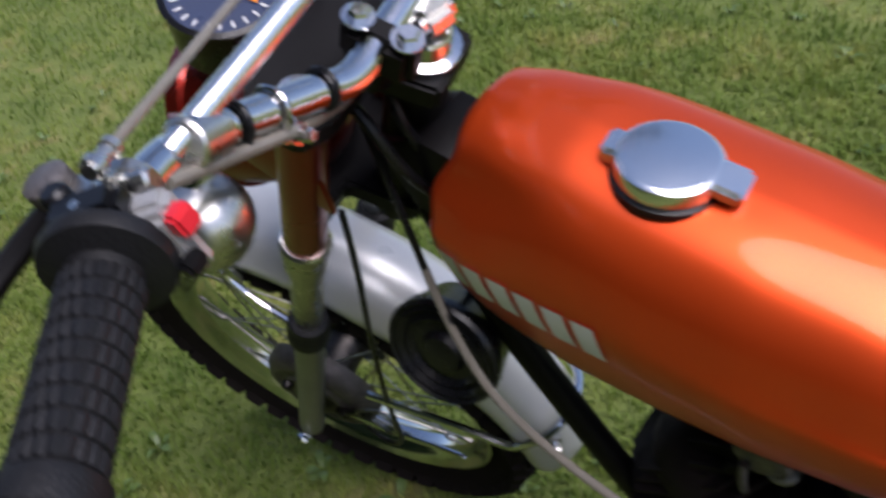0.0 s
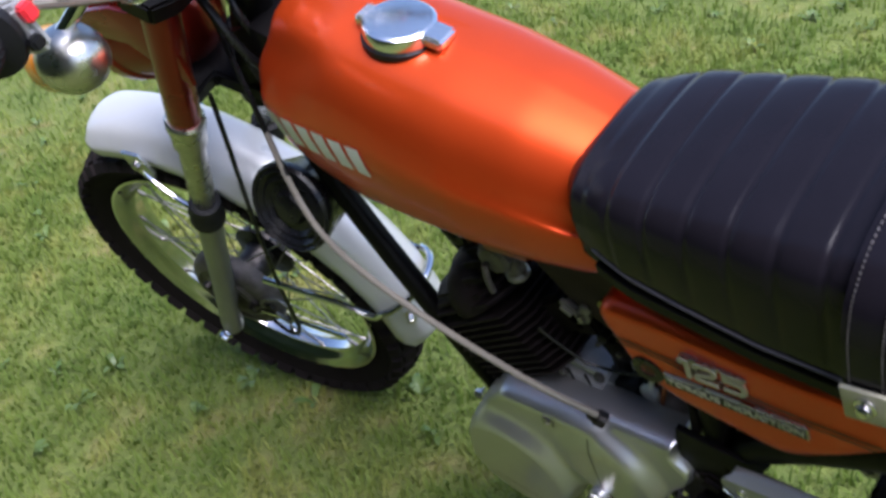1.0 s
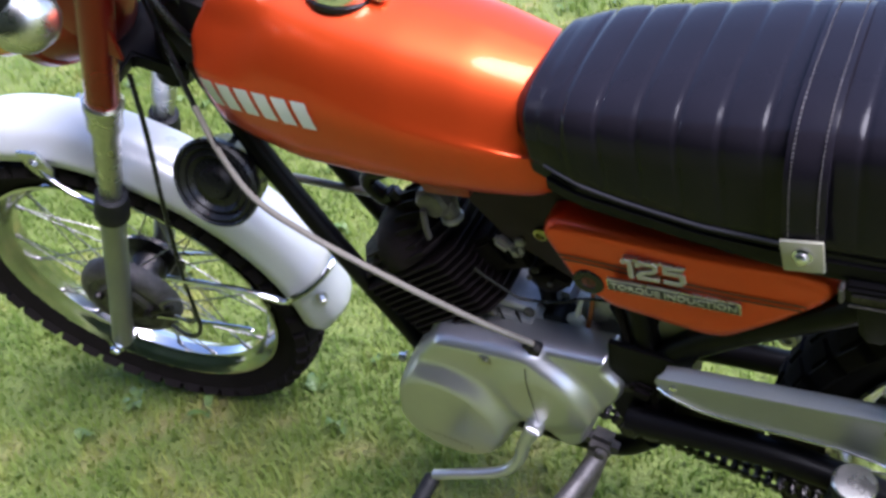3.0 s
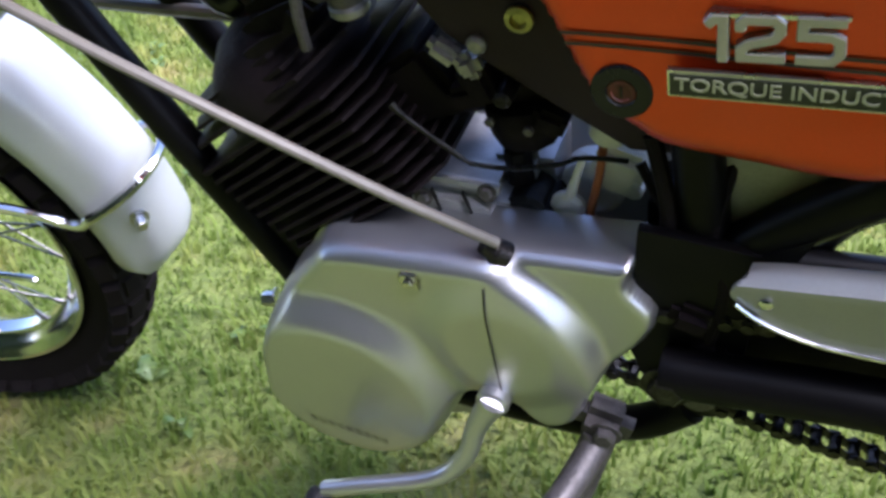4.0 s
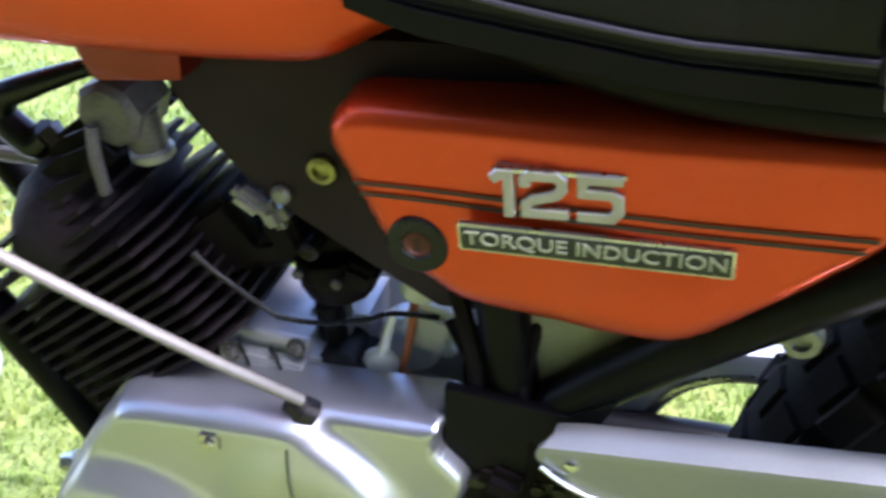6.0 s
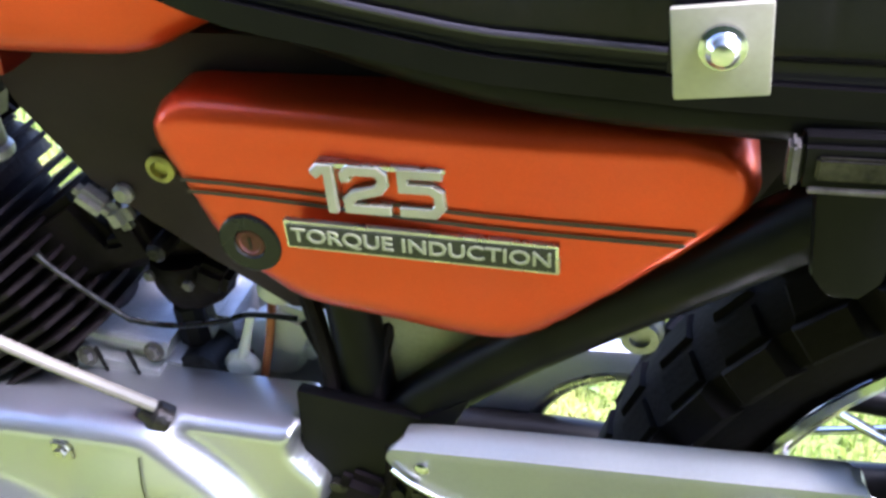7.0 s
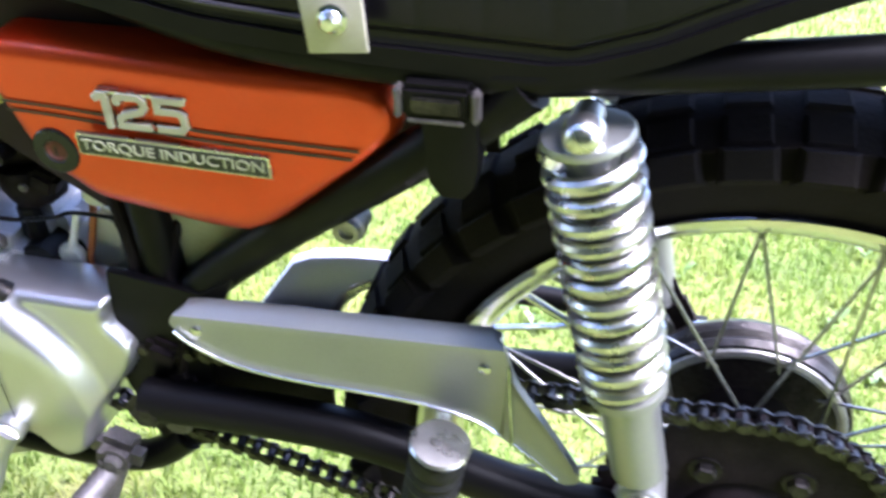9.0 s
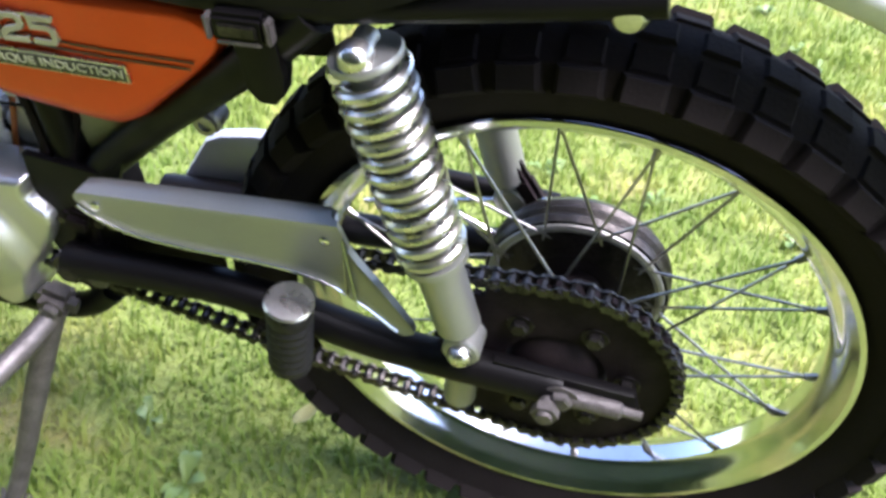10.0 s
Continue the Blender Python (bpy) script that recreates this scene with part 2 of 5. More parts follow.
# ---- lawn ----
def lawn_material(name, blade):
    m = bpy.data.materials.new(name)
    m.use_nodes = True
    n, l = m.node_tree.nodes, m.node_tree.links
    s = n["Principled BSDF"]
    geo = n.new("ShaderNodeNewGeometry")
    big, mid = n.new("ShaderNodeTexNoise"), n.new("ShaderNodeTexNoise")
    big.inputs["Scale"].default_value, big.inputs["Detail"].default_value = 2.6, 5
    mid.inputs["Scale"].default_value, mid.inputs["Detail"].default_value = 9, 5
    l.new(geo.outputs["Position"], big.inputs["Vector"])
    l.new(geo.outputs["Position"], mid.inputs["Vector"])
    ramp = n.new("ShaderNodeValToRGB")
    e = ramp.color_ramp.elements
    if blade:
        cols = [(0.0, (0.095, 0.160, 0.026)), (0.45, (0.172, 0.232, 0.046)), (0.75, (0.29, 0.305, 0.080)), (1.0, (0.40, 0.33, 0.145))]
    else:
        cols = [(0.0, (0.076, 0.112, 0.017)), (0.5, (0.122, 0.155, 0.029)), (0.8, (0.20, 0.18, 0.058)), (1.0, (0.235, 0.175, 0.085))]
    e[0].position, e[0].color = cols[0][0], (*cols[0][1], 1)
    e[1].position, e[1].color = cols[-1][0], (*cols[-1][1], 1)
    for p, c in cols[1:-1]:
        q = e.new(p)
        q.color = (*c, 1)
    a = n.new("ShaderNodeMath")
    a.operation = "MULTIPLY_ADD"
    l.new(big.outputs["Fac"], a.inputs[0])
    a.inputs[1].default_value = 1.5
    b = n.new("ShaderNodeMath")
    b.operation = "MULTIPLY_ADD"
    l.new(mid.outputs["Fac"], b.inputs[0])
    b.inputs[1].default_value, b.inputs[2].default_value = 1.3, -1.0
    l.new(b.outputs[0], a.inputs[2])
    last = a
    if blade:
        c = n.new("ShaderNodeMath")
        c.operation = "MULTIPLY_ADD"
        l.new(geo.outputs["Random Per Island"], c.inputs[0])
        c.inputs[1].default_value = 0.11
        d = n.new("ShaderNodeMath")
        d.operation = "SUBTRACT"
        l.new(a.outputs[0], d.inputs[0])
        d.inputs[1].default_value = 0.05
        l.new(d.outputs[0], c.inputs[2])
        last = c
        s.inputs["Subsurface Weight"].default_value = 0.0
        s.inputs["Roughness"].default_value = 0.6
        s.inputs["Specular IOR Level"].default_value = 0.2
    else:
        s.inputs["Roughness"].default_value = 0.9
        bp = n.new("ShaderNodeBump")
        bp.inputs["Strength"].default_value, bp.inputs["Distance"].default_value = 0.8, 0.02
        fine = n.new("ShaderNodeTexNoise")
        fine.inputs["Scale"].default_value, fine.inputs["Detail"].default_value = 90, 6
        l.new(geo.outputs["Position"], fine.inputs["Vector"])
        l.new(fine.outputs["Fac"], bp.inputs["Height"])
        l.new(bp.outputs[0], s.inputs["Normal"])
    l.new(last.outputs[0], ramp.inputs["Fac"])
    l.new(ramp.outputs["Color"], s.inputs["Base Color"])
    if blade:
        t = n.new("ShaderNodeBsdfTranslucent")
        l.new(ramp.outputs["Color"], t.inputs["Color"])
        mx = n.new("ShaderNodeMixShader")
        mx.inputs[0].default_value = 0.5
        l.new(s.outputs[0], mx.inputs[1])
        l.new(t.outputs[0], mx.inputs[2])
        l.new(mx.outputs[0], n["Material Output"].inputs["Surface"])
    return m


def ground_height(x, y):
    return 0.012 * noise.noise((x * 1.3, y * 1.3, 0.0)) + 0.006 * noise.noise((x * 5, y * 5, 3.0))


def build_ground():
    bm = bmesh.new()
    xs = [-3000, -300, -40, -12] + [float(v) for v in np.linspace(-5, 4, 91)] + [12, 40, 300, 3000]
    ys = [-3000, -300, -40, -8] + [float(v) for v in np.linspace(-1.5, 5, 66)] + [12, 40, 300, 3000]
    rows = [[V(x, y, ground_height(x, y) - 0.012) for y in ys] for x in xs]
    skin(bm, rows, False, False)
    bmesh.ops.recalc_face_normals(bm, faces=bm.faces)
    me = bpy.data.meshes.new("ground")
    bm.to_mesh(me)
    bm.free()
    me.shade_smooth()
    me.materials.append(lawn_material("lawn_soil", False))
    ob = new("ground", me)
    return tagged(ob, "mown garden lawn with yellowed worn patches", "lawn", kind="structure")


def build_grass():
    rng = np.random.default_rng(4)
    zones = [(-1.8, 2.6, -1.0, 1.8, 135000, 0.028), (-5.2, 3.2, 0.9, 5.0, 62000, 0.040), (-5.2, -0.9, -1.2, 1.4, 32000, 0.038)]
    V0, F0, base = [], [], 0
    for x0, x1, y0, y1, n, h in zones:
        x, y = rng.uniform(x0, x1, n), rng.uniform(y0, y1, n)
        edge = np.minimum(np.minimum(x - x0, x1 - x), np.minimum(y - y0, y1 - y))
        keep = edge > rng.uniform(0, 0.45, n)
        x, y = x[keep], y[keep]
        n = len(x)
        tuft = np.array([noise.noise((a * 6, b * 6, 7.0)) for a, b in zip(x, y)])
        z = np.array([ground_height(a, b) - 0.014 for a, b in zip(x, y)])
        H = h * rng.uniform(0.45, 1.25, n) * (1 + 0.55 * tuft)
        w = rng.uniform(0.0013, 0.0030, n) * (1.0 if h < 0.04 else 1.5)
        a, lean = rng.uniform(0, 2 * np.pi, n), rng.uniform(0.15, 1.0, n)
        fx, fy = np.cos(a), np.sin(a)
        sx, sy = -fy * w, fx * w
        b0 = np.c_[x - sx, y - sy, z]
        b1 = np.c_[x + sx, y + sy, z]
        mx, my, mz = x + fx * H * lean * 0.3, y + fy * H * lean * 0.3, z + H * 0.6
        m0, m1 = np.c_[mx - sx * 0.8, my - sy * 0.8, mz], np.c_[mx + sx * 0.8, my + sy * 0.8, mz]
        tip = np.c_[x + fx * H * lean, y + fy * H * lean, z + H * (1.05 - 0.35 * lean)]
        V0.append(np.stack([b0, b1, m1, m0, tip], 1).reshape(-1, 3))
        k = base + 5 * np.arange(n)[:, None]
        F0.append(np.concatenate([k + [0, 1, 2], k + [0, 2, 3], k + [3, 2, 4]], 1).reshape(-1, 3))
        base += 5 * n
    v, f = np.concatenate(V0), np.concatenate(F0)
    me = bpy.data.meshes.new("grass")
    me.vertices.add(len(v))
    me.vertices.foreach_set("co", v.ravel())
    me.loops.add(f.size)
    me.loops.foreach_set("vertex_index", f.ravel().astype(np.int32))
    me.polygons.add(len(f))
    me.polygons.foreach_set("loop_start", np.arange(0, f.size, 3, dtype=np.int32))
    me.update(calc_edges=True)
    me.materials.append(lawn_material("grass_blades", True))
    return tagged(new("grass", me), "short green grass blades mixed with dry straw", "grass", kind="stuff")


def build_weeds():
    """Low broad-leaved weeds scattered through the lawn."""
    rng = np.random.default_rng(9)
    bm = bmesh.new()
    for k in range(260):
        x, y = rng.uniform(-2.0, 2.2), rng.uniform(-0.9, 2.4)
        z = ground_height(x, y) - 0.010
        for q in range(int(rng.integers(3, 7))):
            a, long_, wide, lift = rng.uniform(0, 6.28), rng.uniform(0.018, 0.042), rng.uniform(0.004, 0.009), rng.uniform(0.010, 0.026)
            f, g = V(math.cos(a), math.sin(a), 0), V(-math.sin(a), math.cos(a), 0)
            o = V(x, y, z)
            rows_ = [[o + f * long_ * t + g * wide * w * e + V(0, 0, lift * math.sin(t * 2.2) + 0.12 * wide * e * e) for e in (-1, 0, 1)] for t, w in ((0.05, 0.2), (0.35, 0.8), (0.65, 1.0), (0.9, 0.6), (1.0, 0.1))]
            skin(bm, rows_, False, False)
    me = bpy.data.meshes.new("weeds")
    bm.to_mesh(me)
    bm.free()
    me.shade_smooth()
    me.materials.append(material("weed_leaves", (0.055, 0.10, 0.017), 0.5, 0, 0, 0.2, 20, colour2=(0.09, 0.135, 0.03)))
    return tagged(new("weeds", me), "small broad-leaved weeds in the lawn", "weeds", kind="stuff")


def build_dark_wall():
    """An unseen dark hedge-like wall behind the walk, added to darken reflections and block low sky."""
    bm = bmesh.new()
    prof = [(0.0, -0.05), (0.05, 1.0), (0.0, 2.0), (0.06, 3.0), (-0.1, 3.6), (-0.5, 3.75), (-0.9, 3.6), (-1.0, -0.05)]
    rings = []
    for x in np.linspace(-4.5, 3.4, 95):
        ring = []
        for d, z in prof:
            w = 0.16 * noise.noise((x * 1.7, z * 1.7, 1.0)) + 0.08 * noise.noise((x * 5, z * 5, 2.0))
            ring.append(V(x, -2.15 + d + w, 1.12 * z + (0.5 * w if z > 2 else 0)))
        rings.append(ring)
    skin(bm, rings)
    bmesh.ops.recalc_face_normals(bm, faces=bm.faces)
    me = bpy.data.meshes.new("unseen_dark_wall")
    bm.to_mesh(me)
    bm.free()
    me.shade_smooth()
    me.materials.append(DARK_WALL)
    return tagged(new("unseen_dark_wall", me), "unseen tall dark green wall, added to block low sky", "hedge", kind="structure")


def build_leaf():
    """A pale fallen leaf lying in the grass, cupped."""
    bm = bmesh.new()
    rows_ = []
    for k in range(9):
        f = k / 8
        w = 0.010 * math.sin(math.pi * min(1, 0.06 + f * 0.94)) ** 0.7
        rows_.append([V(0.038 * (f - 0.5), s * w, 0.006 * abs(s) + 0.006 * f * f) for s in (-1, -0.5, 0, 0.5, 1)])
    vr = skin(bm, rows_, False, False)
    bmesh.ops.solidify(bm, geom=bm.faces[:], thickness=0.0006)
    me = bpy.data.meshes.new("fallen_leaf")
    bm.to_mesh(me)
    bm.free()
    me.shade_smooth()
    me.materials.append(material("pale_dry_leaf", (0.42, 0.42, 0.19), 0.6, 0, 0, 0.1, 40))
    ob = tagged(new("fallen_leaf", me), "pale yellow fallen leaf on the grass", "leaf")
    ob.matrix_basis = pose(0.988, 0.008, 0.022, 6, -5, 55)
    return ob


build_ground()
build_grass()
build_weeds()
build_dark_wall()
build_leaf()

# ---- motorcycle ----
LEAN = 12.0
moto = tagged(new("motorcycle"), "orange trail motorcycle with black seat, on its side stand", "motorcycle")
moto.matrix_basis = pose(0, 0, 0, LEAN)
REAR = V(1.29, 0.0, 0.31)
FRONT = V(-0.012, 0.0, 0.31)
RAKE = radians(31.5)
UP = V(math.sin(RAKE), 0, math.cos(RAKE))
BACK = V(math.cos(RAKE), 0, -math.sin(RAKE))
HEAD = FRONT + 0.052 * BACK
STEER = Matrix.Translation(HEAD) @ Matrix.Rotation(radians(10.0), 4, UP) @ Matrix.Translation(-HEAD)


def fork_point(along, back=0.0, side=0.0):
    """A point of the unturned fork: metres up from the axle, behind the legs, to the right."""
    return FRONT + UP * along + BACK * back + V(0, side, 0)


def wheel(name, label, place, tyre_r, half, rim_r, hub_r, knob_rows):
    """Hub mesh with tyre, rim and each spoke under it; its axle lies along y."""
    bm = bmesh.new()
    lathe(bm, [(0.012, -0.075), (0.028, -0.07), (hub_r * 0.95, -0.045), (hub_r, -0.04), (hub_r, -0.032), (0.03, -0.028), (0.03, 0.028), (hub_r, 0.032), (hub_r, 0.04), (0.03, 0.05), (0.012, 0.075)], seg=40)
    hub = part(name, bm, IRON if "rear" in name else GREASE, moto, label, place=place)
    # tyre carcass and tread blocks
    bm = bmesh.new()
    h = half
    prof = [(rim_r - 0.004, -h * 0.5), (rim_r + 0.006, -h * 0.62), (rim_r + 0.018, -h * 0.82), (rim_r + 0.036, -h * 0.93), (tyre_r - 0.032, -h * 0.97), (tyre_r - 0.016, -h * 0.80), (tyre_r - 0.007, -h * 0.4), (tyre_r - 0.005, 0)]
    prof = prof + [(r, -y) for r, y in prof[-2::-1]]
    lathe(bm, prof, seg=96, ends=False)
    tyre = part(name.replace("wheel", "tyre"), bm, RUBBER, moto, "black knobbly off-road tyre", sharp=30, place=place)
    count = 44
    kinds = {}
    for row, (off, tilt, long_, wide) in enumerate(knob_rows):
        for k in range(count):
            a = 2 * math.pi * (k + 0.5 * (row % 2)) / count
            r0 = tyre_r - 0.012 - (0.0 if abs(off) < 0.3 else (0.005 if abs(off) < 0.8 else 0.0125))
            m = Matrix.Rotation(a, 4, "Y") @ Matrix.Translation((r0, off * h, 0)) @ Matrix.Rotation(radians(tilt), 4, "Z")
            if row in kinds:
                share(kinds[row], tyre, m)
                continue
            bm = bmesh.new()
            w, l_ = wide * h * 0.5, long_ * 0.5
            skin(bm, [[V(x, y * f, z * f) for y, z in ((-w, -l_), (w, -l_), (w, l_), (-w, l_))] for x, f in ((-0.006, 1.14), (0.0065, 0.96), (0.0090, 0.84))])
            bmesh.ops.recalc_face_normals(bm, faces=bm.faces)
            kinds[row] = part("tread_block", bm, RUBBER, tyre, sharp=40, place=m)
    # rim
    bm = bmesh.new()
    w = h * 0.62
    pr = [(rim_r - 0.002, -w), (rim_r + 0.001, -w - 0.002), (rim_r + 0.001, -w - 0.004), (rim_r - 0.004, -w - 0.004), (rim_r - 0.010, -w * 0.93), (rim_r - 0.017, -w * 0.7), (rim_r - 0.020, -w * 0.45), (rim_r - 0.026, -w * 0.3)]
    pr = pr + [(r, -y) for r, y in pr[::-1]]
    lathe(bm, pr, seg=96, ends=False)
    part("rim", bm, CHROME, hub, "chromed steel rim")
    # spokes
    kinds = []
    for side, cross in ((-1, 1), (-1, -1), (1, 1), (1, -1)):
        bm = bmesh.new()
        a, b = V(hub_r - 0.004, side * 0.036, 0), V(math.cos(0.62 * cross) * (rim_r - 0.022), side * 0.004, math.sin(0.62 * cross) * (rim_r - 0.022))
        rod(bm, a, b, 0.0014, 6)
        n = (a - b).normalized()
        rod(bm, b - n * 0.004, b + n * 0.014, 0.0032, 6)
        kinds.append(bm)
    for q, bm in enumerate(kinds):
        first = part("spoke", bm, SPOKE, hub, place=Matrix.Rotation(2 * math.pi * q / 36, 4, "Y"))
        for k in range(1, 9):
            share(first, hub, Matrix.Rotation(2 * math.pi * (q + 4 * k) / 36, 4, "Y"))
    return hub


KNOBS = [(0.0, 0, 0.028, 0.46), (0.52, 22, 0.028, 0.44), (-0.52, -22, 0.028, 0.44), (0.90, 58, 0.031, 0.40), (-0.90, -58, 0.031, 0.40)]
front_wheel = wheel("front_wheel", "spoked front wheel turned slightly to the left", STEER @ Matrix.Translation(FRONT), 0.313, 0.046, 0.245, 0.055, KNOBS)
rear_wheel = wheel("rear_wheel", "spoked rear wheel with chain sprocket", Matrix.Translation(REAR), 0.3145, 0.049, 0.245, 0.055, KNOBS)

# front brake plate and its arm, on the left of the hub
bm = bmesh.new()
lathe(bm, [(0.02, -0.064), (0.045, -0.063), (0.050, -0.058), (0.060, -0.058), (0.064, -0.061), (0.072, -0.060), (0.080, -0.053), (0.084, -0.045), (0.084, -0.030), (0.06, -0.028)], (0, 0, 0), seg=48)
part("brake_plate", bm, STEEL, front_wheel, "grimy round brake plate")
bm = bmesh.new()
tube(bm, [(0.03, -0.066, -0.02), (0.075, -0.068, 0.005), (0.10, -0.066, 0.01)], 0.005, 8)
part("brake_arm", bm, GREASE, front_wheel)

# rear drum on the right, sprocket on the left
bm = bmesh.new()
lathe(bm, [(0.02, 0.085), (0.03, 0.08), (0.07, 0.075), (0.082, 0.068), (0.086, 0.06), (0.084, 0.054), (0.087, 0.05), (0.084, 0.045), (0.087, 0.04), (0.085, 0.033), (0.04, 0.03)], seg=56)
part("brake_drum", bm, GREASE, rear_wheel, "black ribbed brake drum")
bm = bmesh.new()
torus(bm, (0, 0.034, 0), (0, 1, 0), 0.078, 0.005, 56)
part("drum_ring", bm, CAST, rear_wheel, "bare worn metal ring")
bm = bmesh.new()
TEETH = 45
ring = []
for k in range(TEETH * 4):
    r = 0.104 + (0.0045 if k % 4 in (1, 2) else -0.001)
    a = 2 * math.pi * k / (TEETH * 4)
    ring.append((r * math.cos(a), r * math.sin(a)))
inner = [(0.045 * math.cos(2 * math.pi * k / (TEETH * 4)), 0.045 * math.sin(2 * math.pi * k / (TEETH * 4))) for k in range(TEETH * 4)]
skin(bm, [[V(x, y, z) for x, z in o] for o, y in ((inner, -0.058), (ring, -0.058), (ring, -0.064), (inner, -0.064), (inner, -0.058))], False)
bmesh.ops.recalc_face_normals(bm, faces=bm.faces)
part("sprocket", bm, IRON, rear_wheel, "dark greasy chain sprocket")
for k in range(6):
    bm = bmesh.new()
    a = 2 * math.pi * k / 6
    hexbolt(bm, (0.062 * math.cos(a), -0.064, 0.062 * math.sin(a)), (0, -1, 0), 0.008, 0.008)
    part("sprocket_bolt", bm, GREASE, rear_wheel)
bm = bmesh.new()
rod(bm, (0, -0.116, 0), (0, 0.116, 0), 0.007)
lathe(bm, [(0.012, -0.112), (0.012, -0.104)], seg=6)
part("axle", bm, STEEL, rear_wheel)

# chain
bm = bmesh.new()
C1, r1, C2, r2 = V(1.29, -0.061, 0.31), 0.104, V(0.80, -0.061, 0.365), 0.032
loop = []
for a in np.linspace(-math.pi / 2 + 0.1, math.pi / 2 + 0.1, 30):
    loop.append(C1 + r1 * V(math.cos(a), 0, math.sin(a)))
for a in np.linspace(math.pi / 2 + 0.05, 1.5 * math.pi, 12):
    loop.append(C2 + r2 * V(math.cos(a), 0, math.sin(a)))
sag = loop[-1].lerp(loop[0], 0.5) - V(0, 0, 0.012)
loop.append(sag)
loop.append(loop[0])
dist = [0]
for a, b in zip(loop, loop[1:]):
    dist.append(dist[-1] + (b - a).length)
N = int(dist[-1] / 0.0127)


def on_loop(s):
    s = s % dist[-1]
    i = max(k for k in range(len(dist) - 1) if dist[k] <= s)
    return loop[i].lerp(loop[i + 1], (s - dist[i]) / max(1e-6, dist[i + 1] - dist[i]))


for k in range(N):
    a, b = on_loop(k * dist[-1] / N), on_loop((k + 1) * dist[-1] / N)
    t = (b - a).normalized()
    u = t.cross(V(0, 1, 0))
    for y in ((-0.0075, -0.006), (0.006, 0.0075)) if k % 2 else ((-0.0055, -0.004), (0.004, 0.0055)):
        rings = []
        for yy in y:
            c = []
            for f, w in ((-0.25, 0.0035), (0.0, 0.0058), (0.22, 0.0055), (0.5, 0.0038), (0.78, 0.0055), (1.0, 0.0058), (1.25, 0.0035)):
                c.append(a.lerp(b, f) + u * w + V(0, yy, 0))
            for f, w in ((1.25, 0.0035), (1.0, 0.0058), (0.78, 0.0055), (0.5, 0.0038), (0.22, 0.0055), (0.0, 0.0058), (-0.25, 0.0035)):
                c.append(a.lerp(b, f) - u * w + V(0, yy, 0))
            rings.append(c)
        skin(bm, rings)
    rod(bm, a + V(0, -0.009, 0), a + V(0, 0.009, 0), 0.0042, 8)
bmesh.ops.recalc_face_normals(bm, faces=bm.faces)
part("chain", bm, CHAIN, moto, "oily roller chain")

# ---- fork, front mudguard ----
for side in (-1, 1):
    bm = bmesh.new()
    s = 0.076 * side
    lathe(bm, [(0.012, -0.095), (0.017, -0.09), (0.018, -0.07), (0.017, 0.04), (0.0172, 0.1), (0.0172, 0.28), (0.0185, 0.285), (0.0185, 0.30)], fork_point(0, 0, s), UP, 28)
    leg = part("fork_leg", bm, SILVER, moto, "silver painted fork slider", m=STEER)
    bm = bmesh.new()
    lathe(bm, [(0.0172, 0.285), (0.0235, 0.288), (0.0235, 0.312), (0.021, 0.318), (0.021, 0.332), (0.0155, 0.335)], fork_point(0, 0, s), UP, 28)
    part("dust_seal", bm, GRIP, leg, "black rubber dust seal", m=STEER)
    bm = bmesh.new()
    lathe(bm, [(0.0145, 0.31), (0.0145, 0.36), (0.0165, 0.365), (0.0165, 0.52)], fork_point(0, 0, s), UP, 28)
    part("stanchion", bm, DULL_CHROME, leg, m=STEER)
    bm = bmesh.new()
    lathe(bm, [(0.017, 0.475), (0.021, 0.478), (0.0215, 0.505), (0.0232, 0.51), (0.0232, 0.522), (0.0205, 0.525)], fork_point(0, 0, s), UP, 28)
    part("fork_ring", bm, DULL_CHROME, leg, m=STEER)
    bm = bmesh.new()
    lathe(bm, [(0.0192, 0.52), (0.0196, 0.53), (0.0192, 0.70), (0.018, 0.71)], fork_point(0, 0, s), UP, 28)
    part("fork_cover", bm, DEEP_RED, leg, "dark red fork cover", m=STEER)
    bm = bmesh.new()
    hexbolt(bm, fork_point(-0.085, 0, s + 0.02 * side), (0, side, 0), 0.009, 0.012)
    part("pinch_bolt", bm, CHROME, leg, m=STEER)

